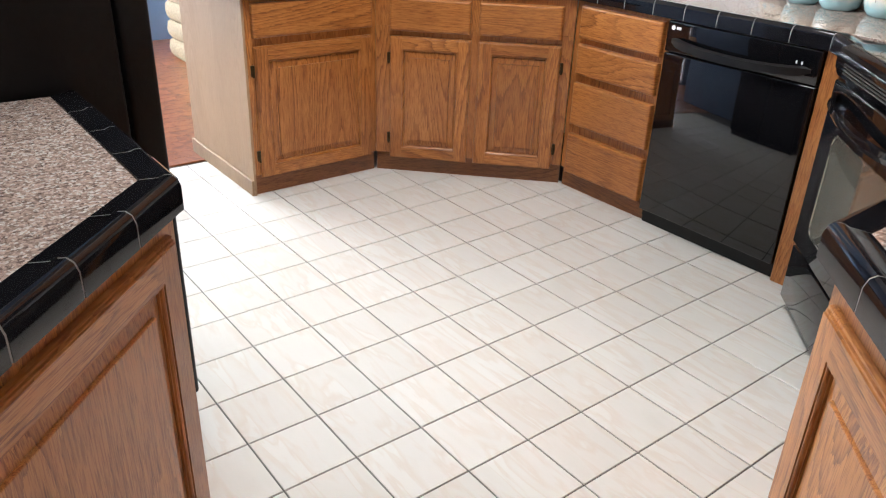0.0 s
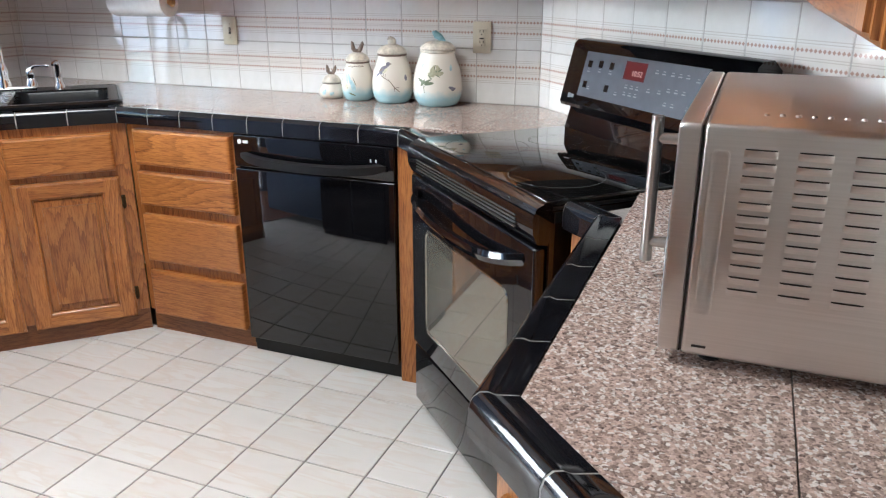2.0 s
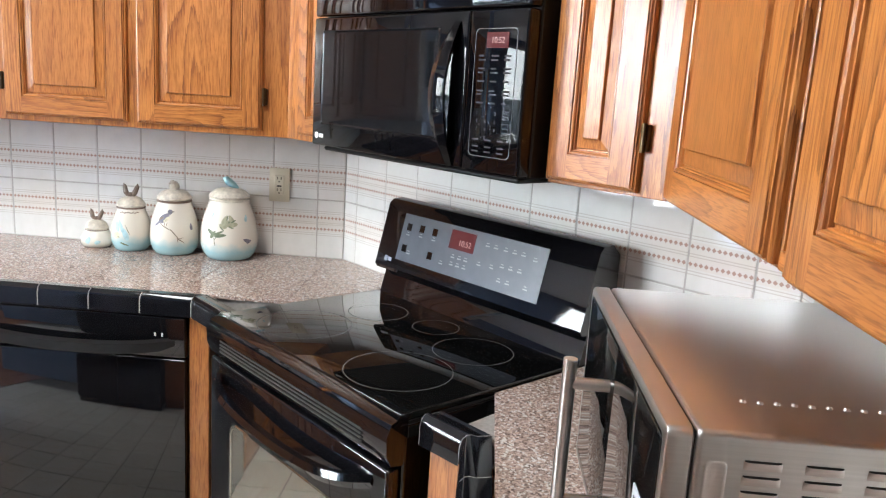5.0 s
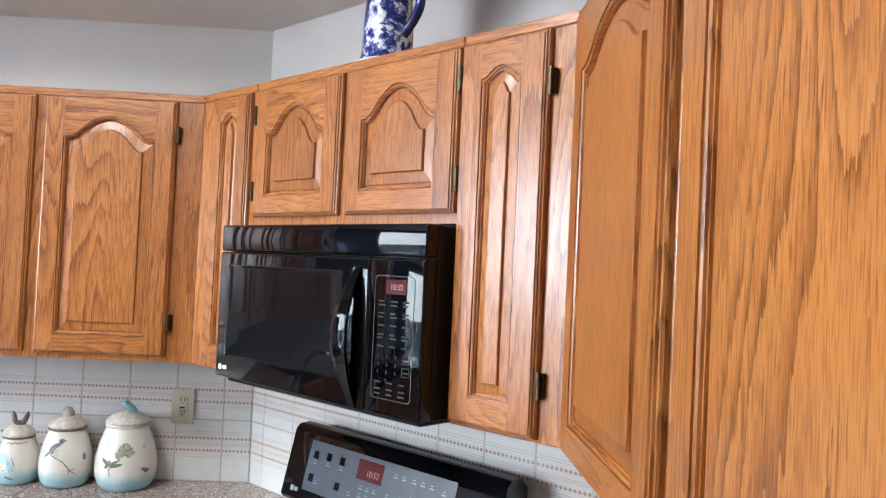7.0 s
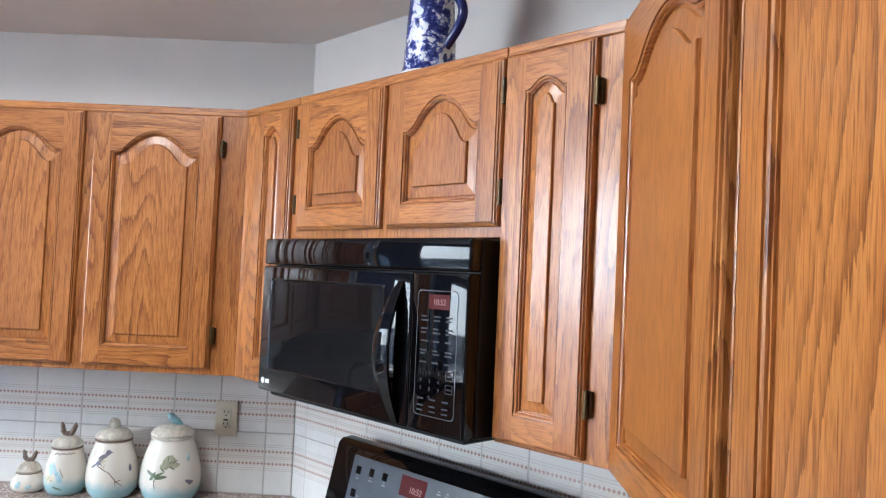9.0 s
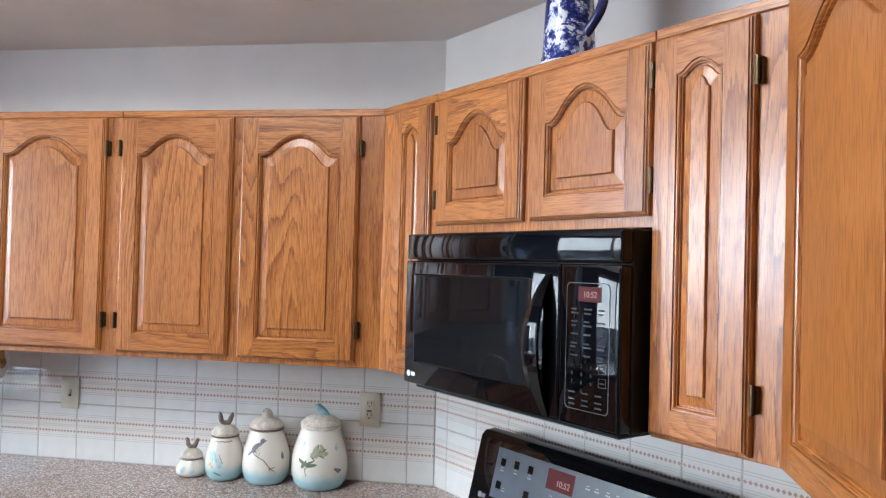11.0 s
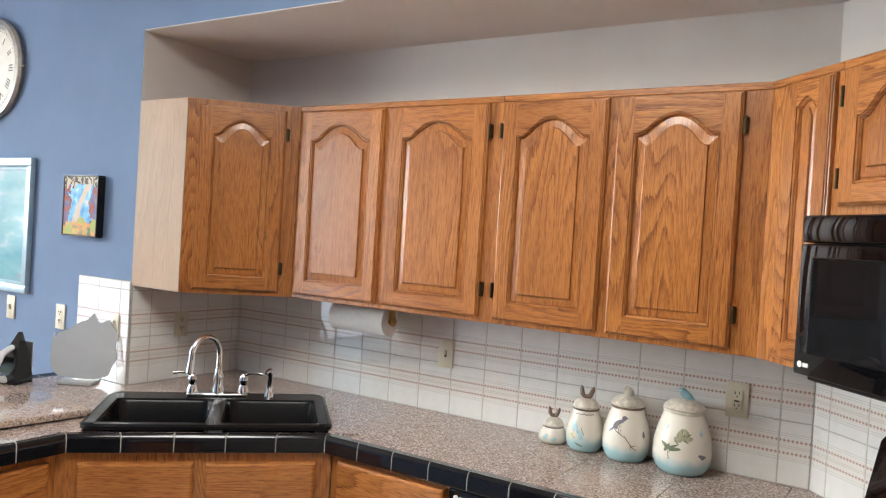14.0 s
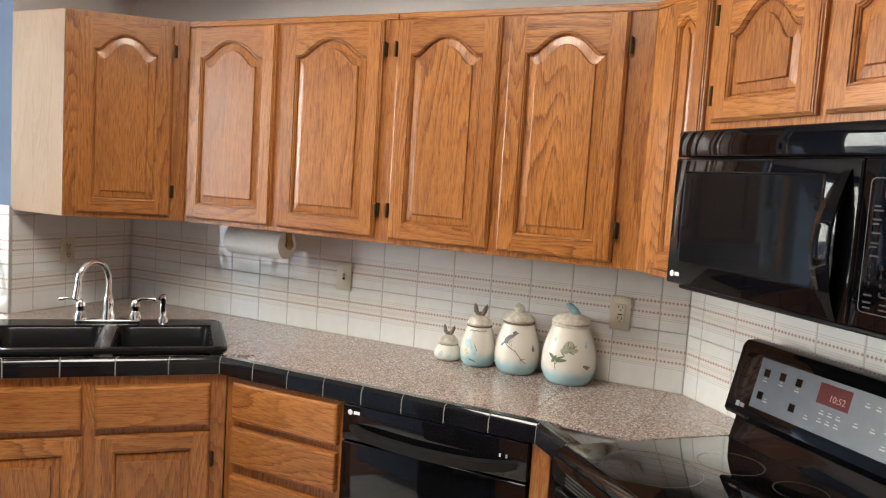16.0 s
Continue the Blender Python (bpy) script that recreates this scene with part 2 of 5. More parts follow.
def emit(name, color, strength):
    m, nt, b = mat_nodes(name, 0.3, 0, (0.02, 0.005, 0.005))
    b.inputs["Specular IOR Level"].default_value = 0.15
    b.inputs["Emission Color"].default_value = (*color, 1)
    b.inputs["Emission Strength"].default_value = strength
    return m


RED_LED = emit("red_display", (0.55, 0.03, 0.04), 0.045)
LED_DIGIT = emit("lit_digits", (1.0, 0.55, 0.5), 0.16)

# ---- building helpers ----


def box(bm, x0, x1, y0, y1, z0, z1, bevel=0.0, seg=2):
    tmp = bmesh.new()
    bmesh.ops.create_cube(tmp, size=1)
    for v in tmp.verts:
        v.co = Vector((x0 + (v.co.x + 0.5) * (x1 - x0), y0 + (v.co.y + 0.5) * (y1 - y0), z0 + (v.co.z + 0.5) * (z1 - z0)))
    if bevel:
        bmesh.ops.bevel(tmp, geom=tmp.edges[:], offset=bevel, segments=seg, affect='EDGES', profile=0.5)
    vs = {v: bm.verts.new(v.co) for v in tmp.verts}
    for f in tmp.faces:
        bm.faces.new([vs[v] for v in f.verts])
    tmp.free()
    return bm


def loft(bm, loops, close=True, cap_start=False, cap_end=True):
    rings = [[bm.verts.new(p) for p in lp] for lp in loops]
    n = len(rings[0])
    for a, b in zip(rings, rings[1:]):
        for i in range(n if close else n - 1):
            j = (i + 1) % n
            bm.faces.new((a[i], a[j], b[j], b[i]))
    if cap_start:
        bm.faces.new(rings[0][::-1])
    if cap_end:
        bm.faces.new(rings[-1])
    return bm


def lathe(bm, profile, n=32, cx=0.0, cy=0.0, caps=True):
    loops = [[(cx + r * math.cos(2 * math.pi * k / n), cy + r * math.sin(2 * math.pi * k / n), z) for k in range(n)] for r, z in profile]
    return loft(bm, loops, cap_start=caps, cap_end=caps)


def tube(bm, pts, radius, n=12):
    pts = [Vector(p) for p in pts]
    radii = radius if isinstance(radius, (list, tuple)) else [radius] * len(pts)
    loops = []
    ref = Vector((0.31, 0.17, 0.93)).normalized()
    for i, p in enumerate(pts):
        d = (pts[min(i + 1, len(pts) - 1)] - pts[max(i - 1, 0)]).normalized()
        if i == 0:
            u = d.cross(ref).normalized()
        else:
            u = (u - d * u.dot(d)).normalized()
        w = d.cross(u)
        loops.append([p + (u * math.cos(2 * math.pi * k / n) + w * math.sin(2 * math.pi * k / n)) * radii[i] for k in range(n)])
    return loft(bm, loops, cap_start=True, cap_end=True)


def prism(bm, pts, z0, z1):
    return loft(bm, [[(x, y, z0) for x, y in pts], [(x, y, z1) for x, y in pts]], cap_start=True, cap_end=True)


def mesh_of(name, bm, material, smooth=False):
    bmesh.ops.recalc_face_normals(bm, faces=bm.faces[:])
    me = bpy.data.meshes.new(name)
    bm.to_mesh(me)
    bm.free()
    me.materials.append(material)
    if smooth:
        for p in me.polygons:
            p.use_smooth = True
        me.set_sharp_from_angle(angle=radians(38))
    return me


def part(name, bm, material, parent, label="", smooth=False):
    ob = new(name, mesh_of(name, bm, material, smooth))
    if parent:
        ob.parent = parent
    if label:
        ob["label"] = label
    return ob


def piece(name, me, parent, m):
    ob = new(name, me)
    ob.parent = parent
    ob.matrix_basis = m
    return ob


def thing(name, m, label, category, group="", kind=""):
    ob = new(name)
    ob.matrix_world = m
    ob.empty_display_size = 0.1
    return tagged(ob, label, category, group, kind)


def solid(name, bm, material, label, category, m=None, kind="", smooth=False):
    """A thing of one mesh."""
    ob = new(name, mesh_of(name, bm, material, smooth))
    if m:
        ob.matrix_world = m
    return tagged(ob, label, category, "", kind)


BACK, DIAG, RIGHT, SINKDIR, PEN, LEFTDIR, FRIDGEDIR = -90, -135, 180, -45, 0, 45, 90


def B():
    return bmesh.new()

# ---- shell of the rooms ----
CT = 0.915            # worktop height
BX, RY, SY = 3.4, -0.115, 3.61   # back wall, right wall, stub wall
NX = 2.785            # plane of the blue wall


def wall_box(name, x0, x1, y0, y1, z0, z1, material, label):
    return solid(name, box(B(), x0, x1, y0, y1, z0, z1), material, label, "wall", kind="structure")


wall_box("wall_back", BX, BX + 0.14, 0.86, SY + 0.14, 0, 2.6, WHITE_WALL, "warm white painted plaster wall behind the worktop")
bm = prism(B(), [(BX, 1.0), (BX + 0.14, 0.86), (2.285 + 0.1, RY - 0.14), (2.285, RY)], 0, 2.6)
solid("wall_diagonal", bm, WHITE_WALL, "warm white painted plaster wall across the corner", "wall", kind="structure")
wall_box("wall_right", -3.1, 2.285, RY - 0.14, RY, 0, 3.2, WHITE_WALL, "warm white painted plaster wall behind the cabinets")
stub = wall_box("wall_stub", NX, BX, SY, SY + 0.14, 0, 2.443, WHITE_WALL, "short warm white wall beside the sink with a blue end")
stub.data.materials.append(BLUE_WALL)
for p in stub.data.polygons:
    if p.normal.x < -0.9:
        p.material_index = 1
bm = B()
box(bm, NX, NX + 0.14, SY + 0.14, 5.75, 0, 3.2)
box(bm, NX, NX + 0.14, 5.75, 6.40, 2.1, 3.2)
box(bm, NX, NX + 0.14, 6.40, 6.64, 0, 3.2)
solid("wall_blue", bm, BLUE_WALL, "blue painted plaster wall of the dining room", "wall", kind="structure")
door_glass = thing("door_1", pose(NX, 6.075, 0, 0, 0, BACK), "glazed garden door in an oak frame", "door", kind="structure")
for a, b_, c_, d_ in ((-0.325, -0.265, 0.0, 2.1), (0.265, 0.325, 0.0, 2.1), (-0.2645, 0.2645, 0.0, 0.12), (-0.2645, 0.2645, 2.03, 2.1)):
    part("frame_bar", box(B(), a, b_, -0.01, 0.07, c_, d_, 0.004, 1), OAK_V, door_glass)
part("pane", box(B(), -0.264, 0.264, 0.028, 0.034, 0.121, 2.029), GLASS, door_glass).visible_shadow = False
wall_box("fascia_blue", NX, NX + 0.10, 1.246, SY + 0.14, 2.444, 3.2, BLUE_WALL, "blue painted bulkhead above the cabinet niche")
bm = prism(B(), [(2.785, 1.248), (2.88, 1.21), (2.07, 0.40), (2.032, 0.495)], 2.444, 3.2)
solid("fascia_diagonal", bm, BLUE_WALL, "blue painted bulkhead across the corner niche", "wall", kind="structure")
wall_box("fascia_right", -3.0, 2.032, 0.40, 0.495, 2.444, 3.2, BLUE_WALL, "blue painted bulkhead above the cabinets")
bm = prism(B(), [(-3.0, RY), (2.285, RY), (BX, 1.0), (BX, SY), (NX + 0.002, SY), (NX + 0.002, 1.248), (2.034, 0.497), (-3.0, 0.497)], 2.44, 2.5)
solid("ceiling_niche", bm, CEIL_PAINT, "warm white painted low ceiling over the cabinets", "ceiling", kind="structure")
wall_box("ceiling", -3.1, NX + 0.14, RY - 0.14, 6.64, 2.9, 3.0, CEIL_PAINT, "white painted main ceiling")

# walls with the windows
WY, WX = 6.5, -3.0


def window_wall(name, n, m, length, x0, x1, z0, z1, height=3.2):
    """A wall along local x with one opening, and the window in it."""
    bm = B()
    box(bm, 0, x0, 0, 0.14, 0, height)
    box(bm, x1, length, 0, 0.14, 0, height)
    box(bm, x0, x1, 0, 0.14, 0, z0)
    box(bm, x0, x1, 0, 0.14, z1, height)
    solid(name, bm, BLUE_WALL, "blue painted plaster wall with a wide window", "wall", m, "structure")
    w = thing("window_%d" % n, m, "wide white-framed glazing onto a snowy garden", "window", kind="structure")
    fr = B()
    for a, b, c, d in ((x0, x1, z0, z0 + 0.06), (x0, x1, z1 - 0.06, z1), (x0, x0 + 0.06, z0 + 0.06, z1 - 0.06), (x1 - 0.06, x1, z0 + 0.06, z1 - 0.06)):
        box(fr, a, b, 0.03, 0.11, c, d, 0.004, 1)
    part("window_frame", fr, WHITE_PLASTIC, w)
    k = 3
    for i in range(1, k):
        xm = x0 + (x1 - x0) * i / k
        part("mullion", box(B(), xm - 0.03, xm + 0.03, 0.04, 0.10, z0 + 0.06, z1 - 0.06, 0.004, 1), WHITE_PLASTIC, w)
    for i in range(k):
        a = x0 + (x1 - x0) * i / k + 0.03
        b = x0 + (x1 - x0) * (i + 1) / k - 0.03
        g = part("pane", box(B(), a, b, 0.068, 0.074, z0 + 0.06, z1 - 0.06), GLASS, w)
        g.visible_shadow = False


window_wall("wall_window", 1, pose(-3.0, WY, 0), 5.785, 0.9, 4.75, 0.04, 2.72)
window_wall("wall_side", 2, pose(WX, RY, 0, 0, 0, 90), 6.62, 4.75, 6.35, 0.4, 2.3)
# unseen wall, added to block the side window and darken the appliances' reflections
wall_box("wall_left", -0.20, -0.09, 1.78, 4.45, 0, 2.9, BLUE_WALL, "unseen blue plaster wall behind the refrigerator, added to block light")
# unseen walls added to close the passage; white to brighten the toaster's reflections
wall_box("wall_passage", -1.45, -1.33, RY, 1.78, 0, 2.9, WHITE_WALL, "unseen warm white wall at the passage end, added to reflect light")
wall_box("wall_passage_side", -1.33, -0.201, 1.66, 1.78, 0, 2.9, WHITE_WALL, "unseen warm white plaster wall, added to close the passage side")

# floors
bm = prism(B(), [(-3.1, RY - 0.14), (2.4, RY - 0.14), (3.54, 0.86), (3.54, 3.76), (2.9, 3.76), (2.9, 3.655), (-3.1, 3.655)], -0.06, -0.004)
floor = solid("floor", bm, FLOOR_GROUT, "cream veined ceramic floor tiles with dark grey joints", "floor", kind="structure")
bm = box(B(), -3.1, 2.95, 3.655, 6.64, -0.06, -0.006)
WOOD_RED = oak("red_hardwood", 'h', (0.13, 0.042, 0.015), (0.27, 0.092, 0.03), (0.35, 0.127, 0.044), 0.28)
wood_floor = solid("floor_hardwood", bm, WOOD_RED, "glossy red-brown hardwood plank floor", "floor", kind="structure")

# baseboard of the blue wall
solid("baseboard", box(B(), NX - 0.016, NX - 0.001, 4.06, 5.74, 0, 0.10, 0.004), OAK_H, "oak baseboard along the blue wall", "baseboard", kind="structure")

# ---- cabinet parts ----


def arch_line(x, half, a):
    """Cathedral arch: flat shoulders, a short hollow, a broad round crown."""
    u = abs(x) / (half * 0.93)
    if a == 0 or u >= 1:
        return 0.0
    return a * (1 - 1.4286 * u * u) if u < 0.7 else a * 3.333 * (1 - u) ** 2


def door_loop(x0, x1, z0, z1, a, inset, y, n=28):
    half = (x1 - x0) / 2
    xm = (x0 + x1) / 2
    xa, xb = x0 + inset, x1 - inset
    pts = [(xa, y, z0 + inset), (xb, y, z0 + inset)]
    for k in range(n + 1):
        x = xb + (xa - xb) * k / n
        pts.append((x, y, z1 - inset + arch_line((x - xm) * half / (half - inset), half, a)))
    return pts


EDGE = ((0.0, 0.013), (0.0015, 0.0088), (0.0048, 0.0078), (0.0054, 0.0038), (0.0082, 0.0032), (0.0088, 0.0))     # ogee round a door's outside: in from the edge, back from the face
LIP = ((-0.001, 0.0), (0.0, 0.0046), (0.0018, 0.0050), (0.0024, 0.0018), (0.0046, 0.0018), (0.0068, 0.0040), (0.0074, 0.0078), (0.0092, 0.0082), (0.0098, 0.0142))   # moulded inside of its frame


def door_stile(x0, x1, side, f, y, z, h):
    """Upright of a door frame, ogee on its outer side and across its ends."""
    prof = [(x0 + d, f + e) for d, e in EDGE] + [(x1, f), (x1, y - 0.0006), (x0, y - 0.0006)]
    if side < 0:
        prof = [(x0 + x1 - p, q) for p, q in prof]
    loops = []
    for d, e in EDGE:
        loops.append([(p, max(q, f + e), z + d) for p, q in prof])
    for d, e in EDGE[::-1]:
        loops.append([(p, max(q, f + e), z + h - d) for p, q in prof])
    return loft(B(), loops, cap_start=True, cap_end=True)


def cabinet_door(parent, x, z, w, h, arch=0.0, stile=0.058, hinge=None, name="door", y=0.0):
    """Overlay door whose lower left corner is at (x, z); its back lies on y, its face 20 mm in front."""
    f = y - 0.020
    st = min(stile, w * 0.30)
    door = part(name, box(B(), x + 0.003, x + w - 0.003, y - 0.0050, y - 0.0005, z + 0.003, z + h - 0.003), OAK_V, parent)
    for a, b, side in ((x, x + st, 1), (x + w - st, x + w, -1)):
        part("stile", door_stile(a, b, side, f, y, z, h), OAK_V, door)
    xi, xo = x + st, x + w - st
    rail = st * 0.95
    zt = z + h - rail - arch
    half, xm = (xo - xi) / 2, (xi + xo) / 2
    n = 28
    low = [(xi + (xo - xi) * k / n) for k in range(n + 1)]
    fz = [zt + arch_line(v - xm, half, arch) for v in low]
    loops = [[(v, y - 0.001, z + h) for v in low]]
    loops += [[(v, f + e, z + h - d) for v in low] for d, e in EDGE]
    loops += [[(v, f + e, q - max(d, 0)) for v, q in zip(low, fz)] for d, e in LIP]
    bm = B()
    loft(bm, loops, close=False, cap_end=False)
    part("top_rail", bm, OAK_H, door)
    bm = B()
    zb = z + rail
    line = [(y - 0.001, z)] + [(f + e, z + d) for d, e in EDGE] + [(f + e, zb + max(d, 0)) for d, e in LIP]
    loft(bm, [[(v, q, r) for v in (xi, xo)] for q, r in line], close=False, cap_end=False)
    part("bottom_rail", bm, OAK_H, door)
    bm = B()
    bev = min(0.036, (xo - xi) * 0.30)
    loft(bm, [door_loop(xi, xo, zb + 0.003, zt - 0.003, arch, i, f + e) for i, e in ((0.0, 0.0140), (0.010, 0.0143), (0.012, 0.0112), (bev - 0.001, 0.0082), (bev, 0.0088), (bev + 0.0010, 0.0026), (bev + 0.0026, 0.0018))])
    part("panel", bm, OAK_V, door)
    # moulded inner edge of the stiles
    for s, xx in ((1, xi), (-1, xo)):
        bm = B()
        loft(bm, [[(xx + s * d, f + e, q) for q in (zb, zt)] for d, e in LIP], close=False, cap_end=False)
        part("moulding", bm, OAK_V, door)
    if hinge:
        hx = x + w + 0.006 if hinge == 'r' else x - 0.006
        for hz in (z + min(0.10, h * 0.2), z + h - min(0.10, h * 0.2)):
            bm = B()
            tube(bm, [(hx, f + 0.006, hz - 0.026), (hx, f + 0.006, hz + 0.026)], 0.0048, 8)
            box(bm, hx - 0.008, hx + 0.008, f + 0.010, y + 0.0005, hz - 0.024, hz + 0.024, 0.002, 1)
            part("hinge", bm, BRONZE, door, "antique bronze hinge", True)
    return door


def drawer_front(parent, x, z, w, h, y=0.0):
    bm = B()
    f = y - 0.026
    r = lambda i, yy: [(x + i, yy, z + i), (x + w - i, yy, z + i), (x + w - i, yy, z + h - i), (x + i, yy, z + h - i)]
    loft(bm, [r(0, y - 0.0005), r(0, f + 0.008), r(0.003, f + 0.003), r(0.010, f)])
    return part("drawer_front", bm, OAK_H, parent)


def cabinet_box(parent, x0, x1, depth, z0, z1):
    """Carcass with a face frame at y = 0."""
    return part("body", box(B(), x0, x1, 0, depth, z0, z1, 0.0015, 1), OAK_V, parent)


def wall_cabinet(name, m, x0, x1, doors, label, depth=0.325, z0=1.345, z1=2.14):
    c = thing(name, m, label, "cabinet", "wall cabinets")
    cabinet_box(c, x0, x1, depth, z0, z1)
    part("top_rail_frame", box(B(), x0 + 0.001, x1 - 0.001, -0.006, 0, z1 - 0.022, z1, 0.002, 1), OAK_H, c)
    for d in doors:
        cabinet_door(c, *d)
    return c


AR = 0.062
UF = BX - 0.31          # face of the wall cabinets on the back wall
up = pose(UF, 0, 0, 0, 0, BACK)      # local x = -world y
wall_cabinet("wall_cabinet", up, -2.965, -2.005, [(-2.945, 1.362, 0.425, 0.755, AR, 0.058, None), (-2.483, 1.362, 0.425, 0.755, AR, 0.058, 'r')], "two-door golden oak wall cabinet with cathedral arch panels")
wall_cabinet("wall_cabinet", up, -2.0045, -1.13, [(-2.0, 1.362, 0.382, 0.755, AR, 0.058, 'l'), (-1.588, 1.362, 0.382, 0.755, AR, 0.058, 'r')], "two-door golden oak wall cabinet above the canisters")

# corner cabinet across the sink corner: pentagon body, diagonal door
cw = thing("corner_wall_cabinet", pose(0, 0, 0), "single-door golden oak corner wall cabinet with pale side", "cabinet", "wall cabinets")
ca, cb_ = (NX + 0.003, SY - 0.31), (UF, 2.969)
bm = prism(B(), [(BX, 2.969), (BX, SY), (NX + 0.003, SY), ca, cb_], 1.345, 2.14)
part("body", bm, OAK_V, cw)
part("side_panel", box(B(), NX - 0.001, NX + 0.0028, SY - 0.308, SY - 0.001, 1.347, 2.138), OAK_PALE, cw, "pale washed oak veneer side")
dvec = Vector((cb_[0] - ca[0], cb_[1] - ca[1]))
dl = dvec.length
ang = math.degrees(math.atan2(dvec.y, dvec.x))
cdoor = cabinet_door(cw, 0.045, 1.362, dl - 0.10, 0.755, AR, 0.055, 'r')
cdoor.matrix_basis = pose(ca[0], ca[1], 0, 0, 0, ang)

# diagonal run: narrow doors either side of the microwave
dg = pose(2.63, 0.67, 0, 0, 0, DIAG)     # on the face plane x - y = 1.96, local x from the middle


def dx(s):
    return 3.30 / math.sqrt(2) - s


wall_cabinet("wall_cabinet", dg, dx(2.985), dx(2.70), [(dx(2.905), 1.362, 0.185, 0.755, 0.022, 0.05, None)], "narrow golden oak wall cabinet with a slim arched door")
wall_cabinet("wall_cabinet", dg, dx(2.6995), dx(1.9505), [(dx(2.683), 1.775, 0.352, 0.342, 0.07, 0.055, 'l'), (dx(2.303), 1.775, 0.347, 0.342, 0.07, 0.055, 'r')], "short two-door golden oak cabinet above the microwave", z0=1.752)
wall_cabinet("wall_cabinet", dg, dx(1.95), dx(1.672), [(dx(1.947), 1.352, 0.216, 0.765, 0.022, 0.058, 'r')], "narrow golden oak wall cabinet with a slim arched door")

# right wall cabinets
UR = 0.20
ur = pose(0, UR, 0, 0, 0, RIGHT)
wall_cabinet("wall_cabinet", ur, -2.159, -1.621, [(-2.125, 1.350, 0.500, 0.768, 0.055, 0.060, None)], "golden oak wall cabinet with one arched door", depth=0.31)
over = wall_cabinet("wall_cabinet", ur, -1.575, -0.96, [(-1.568, 1.342, 0.585, 0.778, AR, 0.064, 'r')], "golden oak wall cabinet over the toaster oven", depth=0.31)
part("bottom_rail", box(B(), -1.6205, -1.5755, -0.002, 0.31, 1.345, 1.366, 0.001, 1), OAK_H, over)

# ---- base cabinets ----
FX = 2.80             # face of the base cabinets on the back wall
bc = pose(FX, 0, 0, 0, 0, BACK)


def base_cabinet(m, x0, x1, label, depth, toe=True, top=0.862):
    c = thing("base_cabinet", m, label, "cabinet", "base cabinets")
    cabinet_box(c, x0, x1, depth, 0.095, top)
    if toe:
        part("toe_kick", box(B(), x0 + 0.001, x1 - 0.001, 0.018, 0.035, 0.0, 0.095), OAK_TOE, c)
    return c


c = base_cabinet(bc, -2.447, -1.955, "golden oak base cabinet with four drawers", 0.58)
for z, h in ((0.706, 0.136), (0.548, 0.132), (0.318, 0.192), (0.085, 0.19)):
    drawer_front(c, -2.405, z, 0.435, h)

# sink cabinet across the corner
skw = pose(2.4875, 2.7625, 0, 0, 0, SINKDIR)
c = base_cabinet(skw, -0.455, 0.441, "golden oak sink base cabinet with two panel doors", 0.5, True, 0.70)
part("face_frame", box(B(), -0.455, 0.441, 0.0, 0.019, 0.7005, 0.862), OAK_V, c)
for x in (-0.385, 0.02):
    drawer_front(c, x, 0.682, 0.365, 0.145)
    cabinet_door(c, x, 0.075, 0.372, 0.582, 0.0, 0.058, 'l' if x < 0 else 'r')

# peninsula
pn = pose(0, 3.085, 0, 0, 0, PEN)
c = base_cabinet(pn, 1.535, 2.166, "golden oak peninsula base cabinet with one door and drawer", 0.70)
drawer_front(c, 1.56, 0.695, 0.575, 0.14)
cabinet_door(c, 1.56, 0.085, 0.575, 0.575, 0.0, 0.06, 'l')
part("side_panel", box(B(), 1.523, 1.534, 0.0, 0.70, 0.0, 0.862, 0.001, 1), OAK_PALE, c, "pale oak veneer end panel")
part("back_panel", box(B(), 1.535, NX, 0.701, 0.72, 0.0, 0.862), OAK_PALE, c)
part("base_trim", box(B(), 1.512, 1.5225, 0.0, 0.71, 0.0, 0.075, 0.003, 1), OAK_PALE, c)

# oak filler beside the dishwasher
solid("filler_strip", box(B(), 2.783, 2.84, 1.255, 1.312, 0.0, 0.86, 0.002, 1), OAK_V, "oak filler strip between dishwasher and range", "cabinet filler")

bm = prism(B(), [(2.031, 0.506), (2.062, 0.510), (2.118, 0.588), (2.19, 0.50), (2.10, 0.40)], 0.0, 0.86)
solid("filler_strip", bm, OAK_V, "oak filler strip between range and worktop end", "cabinet filler")
# right run under the worktop
rb = pose(0, 0.480, 0, 0, 0, RIGHT)
c = base_cabinet(rb, -2.03, -1.29, "golden oak base cabinet under the toaster oven worktop", 0.58)
cabinet_door(c, -2.0, 0.085, 0.34, 0.575, 0, 0.058, None)
cabinet_door(c, -1.64, 0.085, 0.34, 0.575, 0, 0.058, None)
# end cabinet facing the passage
re = pose(1.291, 0.491, 0, 0, 0, DIAG)
c = base_cabinet(re, 0.0, 0.80, "oak end cabinet with a panelled face toward the passage", 0.35, False)
cabinet_door(c, 0.03, 0.05, 0.70, 0.765, 0, 0.062, None)

# left run by the refrigerator
le = pose(0.575, 1.215, 0, 0, 0, LEFTDIR)
c = base_cabinet(le, -1.05, 0.0, "oak end cabinet with a panelled face beside the refrigerator", 0.34, False)
cabinet_door(c, -0.83, 0.05, 0.80, 0.775, 0, 0.058, None)
c = base_cabinet(pose(0.565, 0, 0, 0, 0, FRIDGEDIR), 1.225, 1.765, "oak base cabinet between passage and refrigerator", 0.58)

# ---- worktops ----


